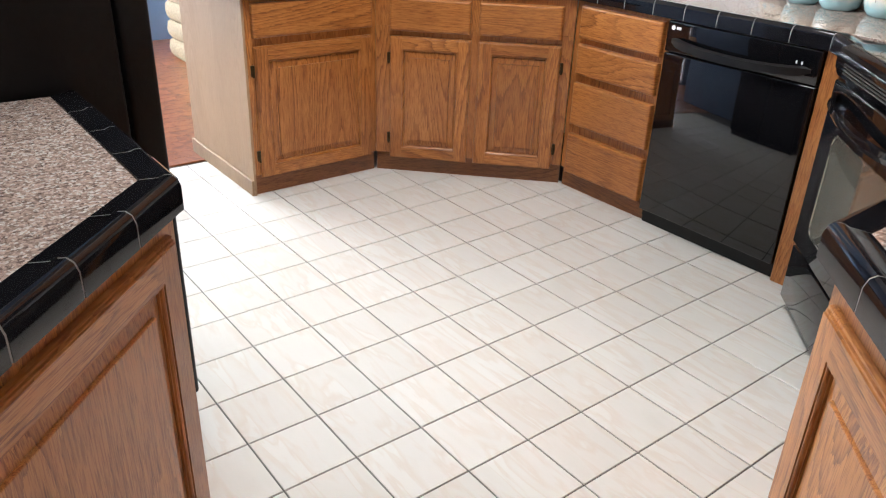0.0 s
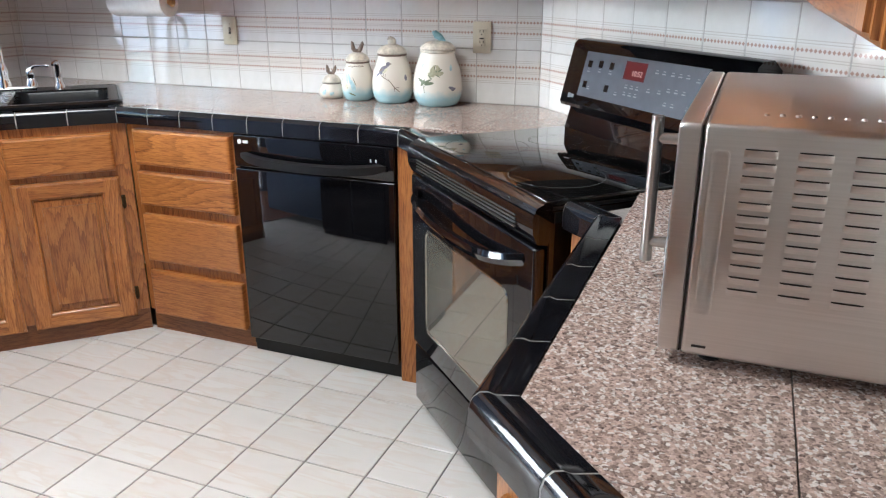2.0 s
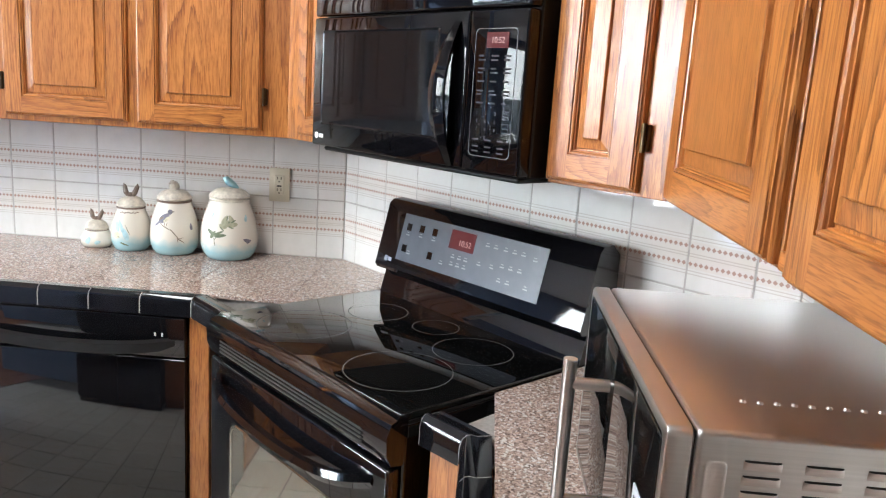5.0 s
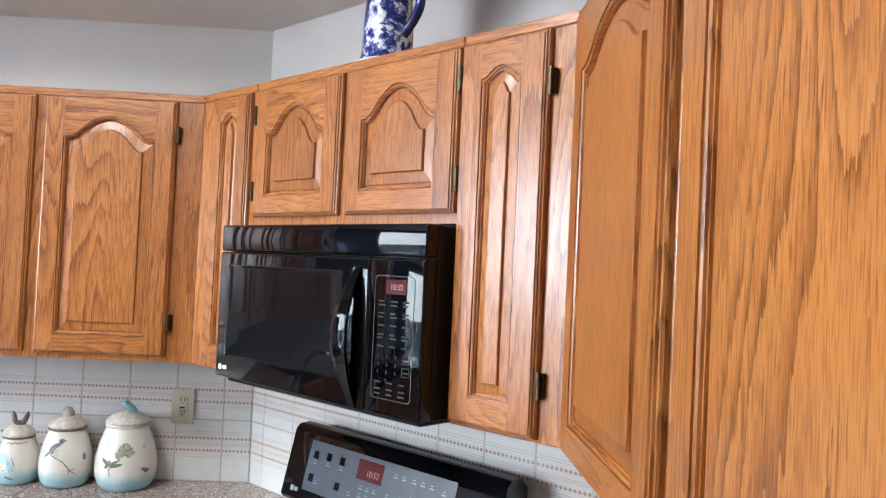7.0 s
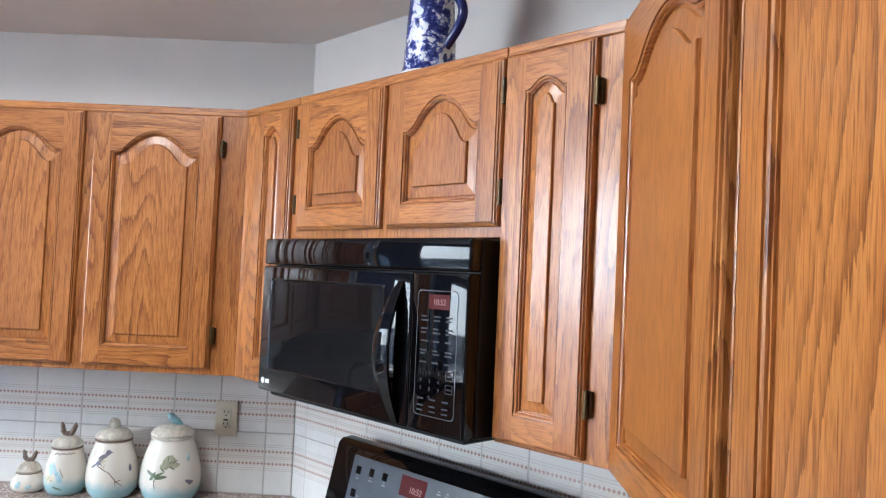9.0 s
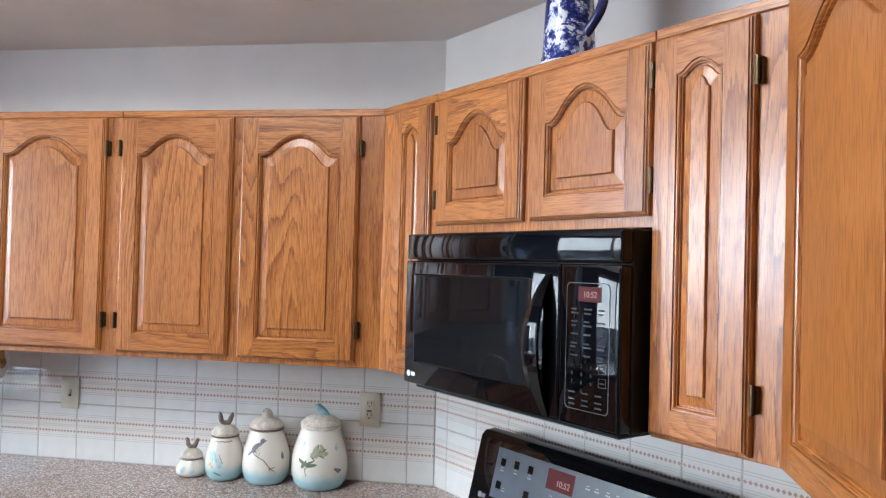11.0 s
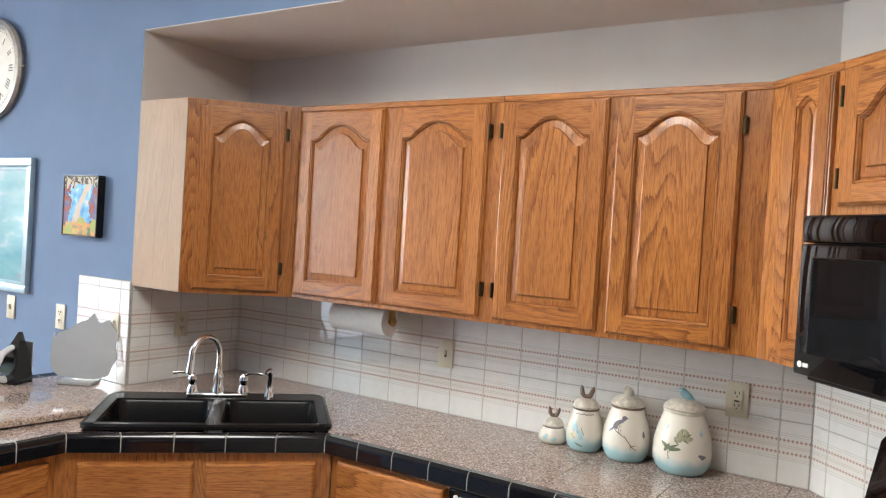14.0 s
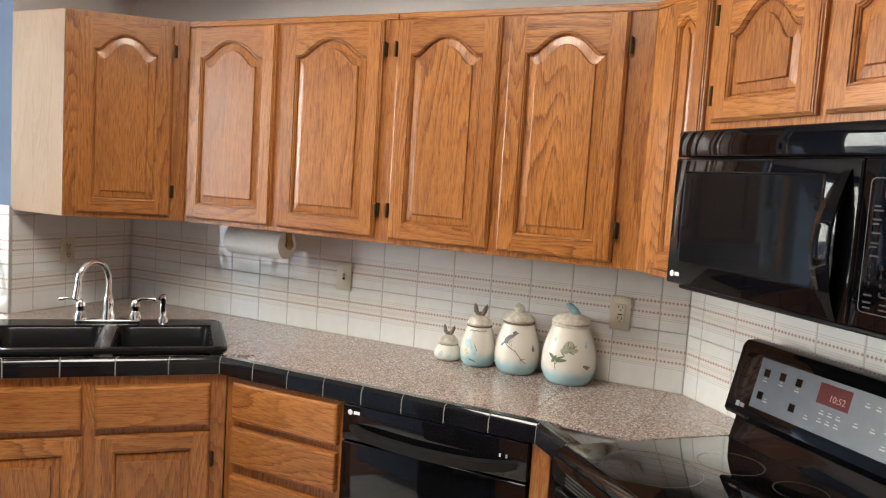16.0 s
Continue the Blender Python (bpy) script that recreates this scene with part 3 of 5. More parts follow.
def clip(poly, a, b, c):
    """Keeps the part of a convex polygon where a x + b y >= c."""
    out = []
    for i, p in enumerate(poly):
        q = poly[(i + 1) % len(poly)]
        dp, dq = a * p[0] + b * p[1] - c, a * q[0] + b * q[1] - c
        if dp >= 0:
            out.append(p)
        if (dp > 0 and dq < 0) or (dp < 0 and dq > 0):
            t = dp / (dp - dq)
            out.append((p[0] + t * (q[0] - p[0]), p[1] + t * (q[1] - p[1])))
    return out


def area_of(poly):
    return 0.5 * abs(sum(p[0] * q[1] - q[0] * p[1] for p, q in zip(poly, poly[1:] + poly[:1])))


def stone_tiles(parent, region, x0, y0, size=0.305, gap=0.0015, z0=CT - 0.010, z1=CT):
    """Square stone tiles cut to a convex region, which is a list of half planes."""
    for i in range(-14, 15):
        for j in range(-14, 15):
            ax, ay = x0 + i * size, y0 + j * size
            g = gap / 2
            poly = [(ax + g, ay + g), (ax + size - g, ay + g), (ax + size - g, ay + size - g), (ax + g, ay + size - g)]
            for h in region:
                poly = clip(poly, *h)
                if len(poly) < 3:
                    break
            if len(poly) < 3 or area_of(poly) < 2e-5:
                continue
            bm = B()
            cx, cy = sum(p[0] for p in poly) / len(poly), sum(p[1] for p in poly) / len(poly)
            ins = [(p[0] + (cx - p[0]) * 0.008, p[1] + (cy - p[1]) * 0.008) for p in poly]
            loft(bm, [[(*p, z0) for p in poly], [(*p, z1 - 0.0012) for p in poly], [(*p, z1) for p in ins]])
            part("stone_tile", bm, GRANITE, parent)


TRIM = [(0.0, 0.862), (0.0, 0.900), (0.004, 0.914), (0.012, 0.921), (0.022, 0.921), (0.030, 0.917), (0.056, 0.9155), (0.056, 0.900)]


def trim_run(parent, pts, size=0.154, gap=0.004):
    """Black cap tiles along an open path whose inner side lies to the left."""
    pts = [Vector(p) for p in pts]
    dirs = [(b - a).normalized() for a, b in zip(pts, pts[1:])]
    nrm = [Vector((-d.y, d.x)) for d in dirs]
    mit = []
    for i in range(len(pts)):
        if i == 0:
            mit.append(nrm[0])
        elif i == len(pts) - 1:
            mit.append(nrm[-1])
        else:
            s = nrm[i - 1] + nrm[i]
            mit.append(s / (s.dot(nrm[i])))
    for i, d in enumerate(dirs):
        length = (pts[i + 1] - pts[i]).length
        k = max(1, round(length / size))
        for j in range(k):
            t0 = j / k + (gap / 2 / length)
            t1 = (j + 1) / k - (gap / 2 / length)
            bm = B()
            loops = []
            for t in (t0, t1):
                lp = []
                for dep, z in TRIM:
                    a = pts[i] + mit[i] * dep
                    b = pts[i + 1] + mit[i + 1] * dep
                    p = a + (b - a) * t
                    lp.append((p.x, p.y, z))
                loops.append(lp)
            loft(bm, loops, cap_start=True, cap_end=True)
            part("edge_tile", bm, BLACK_TILE, parent, "", True)
        # grout bed under the cap tiles
        bm = B()
        loops = []
        for t in (0, 1):
            v = pts[i + t]
            loops.append([((v + mit[i + t] * dep).x, (v + mit[i + t] * dep).y, z) for dep, z in ((0.0007, 0.8635), (0.0007, 0.8995), (0.0046, 0.9132), (0.0122, 0.9202), (0.0218, 0.9202), (0.0297, 0.9162), (0.0555, 0.9146), (0.0555, 0.8635))])
        loft(bm, loops, cap_start=True, cap_end=True)
        part("grout_bed", bm, GROUT, parent)


R2 = math.sqrt(2)
EB, ES = 2.766, 5.222          # front edge on the back run; sink edge on x + y
PY = 3.045                     # front edge of the peninsula
TW = 0.057                     # width of the edge tiles
su, sv = (1 / R2, -1 / R2), (1 / R2, 1 / R2)
SU0, SU1, SV0, SV1 = -0.588, 0.235, 3.753, 4.29     # sink cut-out along its own axes


def HP(x0=None, x1=None, y0=None, y1=None):
    r = []
    if x0 is not None:
        r.append((1, 0, x0))
    if x1 is not None:
        r.append((-1, 0, -x1))
    if y0 is not None:
        r.append((0, 1, y0))
    if y1 is not None:
        r.append((0, -1, -y1))
    return r


PB = 4.02                       # back edge of the bar
PX = 1.475                      # free end of the bar
SHX = ES - PY                   # x where sink edge meets peninsula edge
SHY = ES - EB
INS = ES + TW * R2              # inside of the sink edge tiles on x + y
main_top = thing("worktop", pose(0, 0, 0), "polished pinkish grey granite tile worktop with black edge tiles", "worktop")
regions = [
    HP(EB + TW, BX, None, 2.40) + [(1, 1, 3.852)],
    HP(SHX, BX, 2.40, SY) + [(1, 1, INS), (-1, -1, -SV0 * R2)],
    HP(SHX, BX, 2.40, SY) + [(1, 1, SV0 * R2), (-1, -1, -SV1 * R2), (-1, 1, -SU0 * R2)],
    HP(2.1, BX, 2.40, SY) + [(-1, -1, -SV1 * R2), (1, 1, SV0 * R2), (1, -1, SU1 * R2)],
    HP(2.1, BX, 2.40, SY) + [(1, 1, SV1 * R2)],
]
regions.append(HP(PX + TW, SHX, PY + TW, PB - TW))
regions.append(HP(SHX, NX - 0.012, SY, PB - TW))
for r in regions:
    stone_tiles(main_top, r, 2.823, 1.05)
bm = B()
# core slabs, kept clear of the sink
for poly in ([(2.83, 1.04), (BX, 0.45 + 0.57), (BX, 2.40), (2.83, 2.40)],
             [(PX + 0.06, PY + 0.06), (SHX, PY + 0.06), (SHX, PB - 0.06), (PX + 0.06, PB - 0.06)],
             [(SHX, SY), (NX - 0.013, SY), (NX - 0.013, PB - 0.06), (SHX, PB - 0.06)]):
    prism(bm, poly, 0.863, CT - 0.0105)
for r in regions[1:5]:
    poly = [(1.9, 2.3), (3.5, 2.3), (3.5, 3.8), (1.9, 3.8)]
    for h in r:
        poly = clip(poly, *h)
    if len(poly) > 2:
        prism(bm, poly, 0.863, CT - 0.0105)
part("core", bm, GROUT, main_top)
trim_run(main_top, [(NX - 0.014, PB), (PX + 0.05, PB), (PX, PB - 0.05), (PX, PY + 0.06), (PX + 0.06, PY), (SHX, PY), (EB, SHY), (EB, 1.30), (2.652, 1.186)])

right_top = thing("worktop", pose(0, 0, 0), "polished pinkish grey granite tile worktop beside the range", "worktop")
RE = 0.53
trim_pts = [(0.705, -0.06), (1.295, RE), (2.050, RE + 0.004), (2.122, 0.612)]
for r in (HP(1.295, None, RY, RE - TW) + [(-1, -1, -2.752), (-1, 1, -2.39)],
          HP(None, 1.295, RY, RE - TW) + [(1, -1, 0.765 + TW * R2)]):
    stone_tiles(right_top, r, 1.50, 0.177)
bm = B()
prism(bm, [(1.285, RY), (2.27, RY), (2.60, 0.13), (2.13, 0.53), (2.05, RE - 0.06), (1.285, RE - 0.06)], 0.863, CT - 0.0105)
prism(bm, [(0.80, RY), (1.285, RY), (1.285, RE - 0.06), (0.84, -0.06)], 0.863, CT - 0.0105)
part("core", bm, GROUT, right_top)
trim_run(right_top, trim_pts[::-1])

left_top = thing("worktop", pose(0, 0, 0), "granite tile worktop with black edge tiles beside the refrigerator", "worktop")
LX = 0.588
for r in (HP(-0.1, LX - TW, 1.19, 1.755), HP(-0.9, None, None, 1.19) + [(-1, 1, 0.603 + TW * R2), (1, 0, -0.1)], ):
    stone_tiles(left_top, r, 0.531 - 0.915, 1.70 - 0.915)
bm = B()
prism(bm, [(-0.1, 1.76), (-0.1, 0.62), (0.50, 1.21), (0.53, 1.30), (0.53, 1.76)], 0.863, CT - 0.0105)
part("core", bm, GROUT, left_top)
trim_run(left_top, [(LX, 1.762), (LX, LX + 0.603), (-0.12, 0.483)][::-1])

# ---- sink and tap ----
sk = thing("sink", pose(2.735, 2.985, 0, 0, 0, SINKDIR), "black composite double-bowl drop-in sink", "sink")
# local: x along the front, y toward the corner
SWH, SD0, SD1 = 0.428, -0.268, 0.275


def round_rect(x0, x1, y0, y1, r, z, n=6):
    pts = []
    for cx, cy, a in ((x1 - r, y0 + r, -90), (x1 - r, y1 - r, 0), (x0 + r, y1 - r, 90), (x0 + r, y0 + r, 180)):
        for k in range(n + 1):
            t = radians(a + 90 * k / n)
            pts.append((cx + r * math.cos(t), cy + r * math.sin(t), z))
    return pts


def ring_with_holes():
    """Rim plate with two bowl mouths, built as strips round each mouth."""
    bm = B()
    loft(bm, [round_rect(-SWH, SWH, SD0, SD1, 0.05, CT + 0.001), round_rect(-SWH, SWH, SD0, SD1, 0.05, CT + 0.012), round_rect(-SWH + 0.012, SWH - 0.012, SD0 + 0.012, SD1 - 0.012, 0.045, CT + 0.018)], cap_end=False)
    return bm


def bowl(x0, x1, y0, y1):
    bm = B()
    loft(bm, [round_rect(x0, x1, y0, y1, 0.05, CT + 0.014), round_rect(x0 + 0.008, x1 - 0.008, y0 + 0.008, y1 - 0.008, 0.045, CT + 0.004),
              round_rect(x0 + 0.018, x1 - 0.018, y0 + 0.018, y1 - 0.018, 0.05, CT - 0.15), round_rect(x0 + 0.05, x1 - 0.05, y0 + 0.05, y1 - 0.05, 0.04, CT - 0.18)])
    return bm


part("rim", ring_with_holes(), SINK_MAT, sk, "", True)
bl, br_, bf, bb_ = -SWH + 0.045, SWH - 0.045, SD0 + 0.04, SD1 - 0.125
part("bowl", bowl(bl, -0.012, bf, bb_), SINK_MAT, sk, "", True)
part("bowl", bowl(0.03, br_, bf, bb_), SINK_MAT, sk, "", True)
bm = B()
zt = CT + 0.0175
for x0, x1, y0, y1 in ((-SWH + 0.012, bl + 0.004, SD0 + 0.03, SD1 - 0.03), (br_ - 0.004, SWH - 0.012, SD0 + 0.03, SD1 - 0.03), (bl, br_, SD0 + 0.012, bf + 0.004), (bl, br_, bb_ - 0.004, SD1 - 0.012), (-0.016, 0.034, bf, bb_)):
    box(bm, x0, x1, y0, y1, zt - 0.008, zt, 0.002, 1)
part("deck", bm, SINK_MAT, sk)
for x0, x1 in ((bl, -0.012), (0.03, br_)):
    bm = B()
    lathe(bm, [(0.04, CT - 0.1795), (0.042, CT - 0.176), (0.028, CT - 0.176), (0.02, CT - 0.179)], 20, (x0 + x1) / 2, (bf + bb_) / 2)
    part("drain", bm, CHROME, sk, "chrome drain", True)

tap = thing("tap", pose(2.735, 2.985, zt, 0, 0, SINKDIR), "chrome bridge tap with arched spout and two levers", "tap")
ty = SD1 - 0.062
tx = -0.008
bm = B()
box(bm, tx - 0.118, tx + 0.118, ty - 0.024, ty + 0.024, 0, 0.014, 0.006, 3)
part("base_plate", bm, CHROME, tap, "", True)
bm = B()
lathe(bm, [(0.026, 0.012), (0.024, 0.03), (0.017, 0.05), (0.021, 0.075), (0.015, 0.10), (0.012, 0.11)], 20, tx, ty)
pts = [(tx, ty, 0.10), (tx, ty, 0.17)]
for k in range(13):
    a = math.pi * k / 12 * 1.04
    pts.append((tx - 0.050 * (1 - math.cos(a)), ty - 0.048 * (1 - math.cos(a)), 0.17 + 0.075 * math.sin(a)))
tube(bm, pts, 0.0115, 14)
e = pts[-1]
tube(bm, [e, (e[0] - 0.004, e[1] - 0.006, e[2] - 0.05)], [0.012, 0.0155], 14)
part("spout", bm, CHROME, tap, "", True)
for s in (-1, 1):
    bm = B()
    hx = tx + s * 0.1
    lathe(bm, [(0.023, 0.012), (0.022, 0.025), (0.013, 0.045), (0.019, 0.065), (0.012, 0.085), (0.008, 0.09)], 18, hx, ty)
    tube(bm, [(hx, ty, 0.08), (hx + s * 0.02, ty - 0.006, 0.095), (hx + s * 0.05, ty - 0.012, 0.097), (hx + s * 0.075, ty - 0.014, 0.094)], [0.008, 0.006, 0.005, 0.0075], 10)
    part("lever", bm, CHROME, tap, "", True)
bm = B()
spx = tx + 0.205
lathe(bm, [(0.020, 0.0), (0.018, 0.012), (0.012, 0.025), (0.014, 0.05), (0.012, 0.085), (0.016, 0.095), (0.013, 0.112), (0.005, 0.116)], 18, spx, ty)
tube(bm, [(spx, ty, 0.102), (spx - 0.012, ty - 0.02, 0.105), (spx - 0.016, ty - 0.03, 0.099)], [0.009, 0.008, 0.006], 10)
solid("side_spray", bm, CHROME, "chrome side spray standing on the sink deck", "tap", pose(2.735, 2.985, zt, 0, 0, SINKDIR), smooth=True)

# ---- dishwasher ----
dw = thing("dishwasher", pose(2.772, 1.632, 0, 0, 0, BACK), "glossy black built-in dishwasher with a curved bar handle", "dishwasher")
W2 = 0.314
part("body", box(B(), -W2, W2, 0.03, 0.55, 0.03, 0.855), BLACK_SATIN, dw)
part("toe_panel", box(B(), -W2, W2, 0.035, 0.045, 0.0, 0.10), BLACK_SATIN, dw)
part("door", box(B(), -W2, W2, 0.0, 0.03, 0.065, 0.735, 0.006, 3), BLACK_GLOSS, dw, "", True)
part("control_panel", box(B(), -W2, W2, 0.0, 0.03, 0.739, 0.857, 0.006, 3), BLACK_GLOSS, dw, "", True)
bm = B()
n = 16
loops = []
for k in range(n + 1):
    x = -0.285 + 0.57 * k / n
    u = 2 * k / n - 1
    sag = 0.020 * (1 - u * u)
    out = -0.034 * (1 - u ** 6) - 0.002
    h = 0.017 if abs(u) < 0.99 else 0.009
    loops.append([(x, out, 0.785 - sag - h), (x, out, 0.785 - sag + h * 0.6), (x, out + 0.012, 0.785 - sag + h), (x, out + 0.012, 0.785 - sag - h)])
loft(bm, loops, cap_start=True)
part("handle", bm, BLACK_SATIN, dw, "black curved bar handle", True)
part("emblem", lathe(B(), [(0.0085, 0.0), (0.0085, 0.0015)], 16), WHITE_PLASTIC, dw).matrix_basis = pose(-0.285, -0.0005, 0.832, 90)
part("emblem", box(B(), -0.272, -0.25, -0.001, 0.0, 0.827, 0.837), WHITE_PLASTIC, dw)
bm = B()
box(bm, 0.226, 0.231, -0.001, 0, 0.800, 0.810)
box(bm, 0.246, 0.251, -0.001, 0, 0.800, 0.810)
part("indicator", bm, WHITE_PLASTIC, dw)

# ---- range ----
rg = thing("range", pose(2.37, 0.92, 0, 0, 0, DIAG), "glossy black freestanding range with a ceramic glass cooktop", "range")
RW = 0.378
part("body", box(B(), -RW, RW, 0.02, 0.60, 0.02, 0.898, 0.003, 1), BLACK_GLOSS, rg)
for x in (-RW + 0.04, RW - 0.04):
    for y in (0.06, 0.56):
        part("foot", lathe(B(), [(0.018, 0.0), (0.018, 0.021)], 12, x, y), BLACK_SATIN, rg)
part("drawer", box(B(), -RW + 0.003, RW - 0.003, -0.006, 0.02, 0.045, 0.245, 0.006, 2), BLACK_GLOSS, rg, "", True)
od = part("oven_door", box(B(), -RW + 0.003, RW - 0.003, -0.012, 0.02, 0.257, 0.815, 0.008, 3), BLACK_GLOSS, rg, "", True)
bm = B()
loft(bm, [[(p[0], -0.0125, p[1]) for p in round_rect(-0.262, 0.262, 0.335, 0.675, 0.03, 0)], [(p[0], -0.0155, p[1]) for p in round_rect(-0.260, 0.260, 0.337, 0.673, 0.03, 0)], [(p[0], -0.0155, p[1]) for p in round_rect(-0.254, 0.254, 0.343, 0.667, 0.026, 0)], [(p[0], -0.0135, p[1]) for p in round_rect(-0.252, 0.252, 0.345, 0.665, 0.025, 0)]])
part("oven_window", bm, plain("coated_oven_glass", (0.30, 0.285, 0.24), 0.03, 0.8, vary=0.05), od)
bm = B()
loops = []
for k in range(21):
    u = k / 10 - 1
    x = 0.33 * u
    sag = 0.035 * (1 - u * u)
    out = -0.012 - 0.052 * (1 - u ** 6)
    z = 0.775 - sag
    loops.append([(x, out - 0.006, z), (x, out, z + 0.014), (x, out + 0.016, z + 0.014), (x, out + 0.020, z - 0.012), (x, out + 0.004, z - 0.016)])
loft(bm, loops, cap_start=True)
part("handle", bm, BLACK_GLOSS, od, "curved black bar handle", True)
bm = B()
loft(bm, [[(x, y, z) for y, z in ((0.02, 0.82), (-0.008, 0.825), (-0.020, 0.85), (-0.022, 0.885), (-0.012, 0.908), (0.01, 0.918), (0.03, 0.918))] for x in (-RW, RW)], cap_start=True)
part("front_lip", bm, BLACK_GLOSS, rg, "", True)
for k in range(4):
    part("vent_slot", box(B(), -0.30, 0.30, -0.0235, -0.0195, 0.845 + 0.009 * k, 0.849 + 0.009 * k), SLOT, rg)
part("cooktop_glass", box(B(), -RW + 0.004, RW - 0.004, 0.012, 0.515, 0.9055, 0.9225, 0.003, 2), DARK_GLASS, rg, "black ceramic cooktop glass", True)
part("cooktop_frame", box(B(), -RW, RW, 0.008, 0.522, 0.898, 0.9055, 0.002, 1), BLACK_SATIN, rg)
RING = plain("printed_burner_ring", (0.11, 0.11, 0.11), 0.25)
for cx, cy, rr in ((-0.19, 0.15, 0.118), (0.19, 0.15, 0.118), (-0.185, 0.375, 0.080), (0.185, 0.375, 0.095), (0.0, 0.42, 0.06)):
    bm = B()
    loft(bm, [[(cx + q * math.cos(2 * math.pi * k / 48), cy + q * math.sin(2 * math.pi * k / 48), 0.9227) for k in range(48)] for q in (rr - 0.0012, rr + 0.0008)], cap_end=False)
    part("burner_ring", bm, RING, rg)
# backguard: upright skirt and a leaning control console
bm = B()
loft(bm, [[(x, y, z) for y, z in ((0.515, 0.90), (0.528, 0.925), (0.545, 0.985), (0.56, 1.0), (0.625, 1.0), (0.625, 0.90))] for x in (-RW, RW)], cap_start=True)
part("backguard_skirt", bm, BLACK_GLOSS, rg, "", True)
bm = B()
prof = ((0.515, 0.992), (0.508, 1.003), (0.553, 1.180), (0.566, 1.192), (0.60, 1.195), (0.628, 1.17), (0.628, 0.985))
loft(bm, [[(x * s, y, z) for y, z in prof] for x, s in ((-RW - 0.008, 1), (-RW - 0.004, 1), (RW + 0.004, 1), (RW + 0.008, 1))], cap_start=True)
con = part("console", bm, BLACK_GLOSS, rg, "", True)
SLATE = plain("slate_grey_membrane", (0.065, 0.075, 0.095), 0.3, vary=0.1, scale=30)


def on_console(x0, x1, v0, v1, lift, material, name):
    """Plate on the leaning console face; v runs 0 to 1 from its foot to its head."""
    a, b = Vector((0, 0.508, 1.003)), Vector((0, 0.553, 1.180))
    nrm = Vector((0, -(b.z - a.z), b.y - a.y)).normalized()
    bm = B()
    lo = [a + (b - a) * v + nrm * 0.0002 for v in (v0, v1)]
    hi = [p + nrm * lift for p in lo]
    loft(bm, [[(x0, lo[0].y, lo[0].z), (x1, lo[0].y, lo[0].z), (x1, lo[1].y, lo[1].z), (x0, lo[1].y, lo[1].z)],
              [(x0, hi[0].y, hi[0].z), (x1, hi[0].y, hi[0].z), (x1, hi[1].y, hi[1].z), (x0, hi[1].y, hi[1].z)]])
    return part(name, bm, material, con)


on_console(-0.30, 0.245, 0.16, 0.90, 0.0012, SLATE, "control_panel")
on_console(-0.095, 0.0, 0.56, 0.84, 0.002, RED_LED, "display")
for x, v in ((-0.27, 0.70), (-0.215, 0.72), (-0.16, 0.72), (-0.272, 0.36), (-0.16, 0.36)):
    on_console(x - 0.0095, x + 0.0095, v - 0.055, v + 0.055, 0.002, BLACK_GLOSS, "button")
PRINT = plain("pale_print", (0.22, 0.23, 0.25), 0.5)
for x, v in ((-0.11, 0.30), (-0.07, 0.44), (-0.045, 0.44), (-0.02, 0.44), (-0.07, 0.33), (-0.045, 0.33), (-0.02, 0.33), (0.03, 0.44), (0.045, 0.73), (0.075, 0.73), (0.075, 0.45), (0.11, 0.73), (0.14, 0.73), (0.17, 0.73), (0.11, 0.50), (0.14, 0.50), (0.17, 0.50), (0.11, 0.30), (0.14, 0.30), (0.21, 0.70), (0.20, 0.3), (-0.27, 0.58), (-0.215, 0.60), (-0.16, 0.60), (-0.25, 0.30)):
    on_console(x - 0.007, x + 0.007, v - 0.012, v + 0.006, 0.0018, PRINT, "key_mark")
    on_console(x - 0.005, x + 0.004, v + 0.03, v + 0.042, 0.0018, PRINT, "key_mark")
on_console(-0.347, -0.334, 0.09, 0.17, 0.0018, PRINT, "emblem")
on_console(-0.331, -0.316, 0.10, 0.16, 0.0018, PRINT, "emblem")


def text_part(name, body, size, material, parent, m):
    cu = bpy.data.curves.new(name, 'FONT')
    cu.body, cu.size, cu.extrude = body, size, 0.0003
    cu.align_x = 'CENTER'
    ob = bpy.data.objects.new(name, cu)
    scene.collection.objects.link(ob)
    bpy.context.view_layer.update()
    me = bpy.data.meshes.new_from_object(ob.evaluated_get(bpy.context.evaluated_depsgraph_get()))
    bpy.data.objects.remove(ob)
    me.materials.append(material)
    t = new(name, me)
    t.parent = parent
    t.matrix_basis = m
    return t


text_part("clock_digits", "10:52", 0.022, LED_DIGIT, con, pose(-0.035, 0.508 + 0.045 * 0.64 - 0.004, 1.003 + 0.177 * 0.63, 75.7, 0, 0))

# ---- microwave ----
mw = thing("microwave", pose(2.576 , 0.726, 0, 0, 0, DIAG), "glossy black over-the-range microwave with bowed handle", "microwave")
MW2 = 0.378
part("body", box(B(), -MW2, MW2, 0.03, 0.385, 1.350, 1.748, 0.003, 1), BLACK_SATIN, mw)
part("vent_panel", box(B(), -MW2, MW2, -0.004, 0.03, 1.680, 1.748, 0.006, 3), MW_GLOSS, mw, "", True)
part("base_vent", box(B(), -MW2 + 0.02, MW2 - 0.02, 0.02, 0.36, 1.338, 1.350, 0.004, 1), BLACK_SATIN, mw)
md = part("door", box(B(), -MW2, 0.212, -0.006, 0.03, 1.352, 1.677, 0.006, 3), MW_GLOSS, mw, "", True)
bm = B()
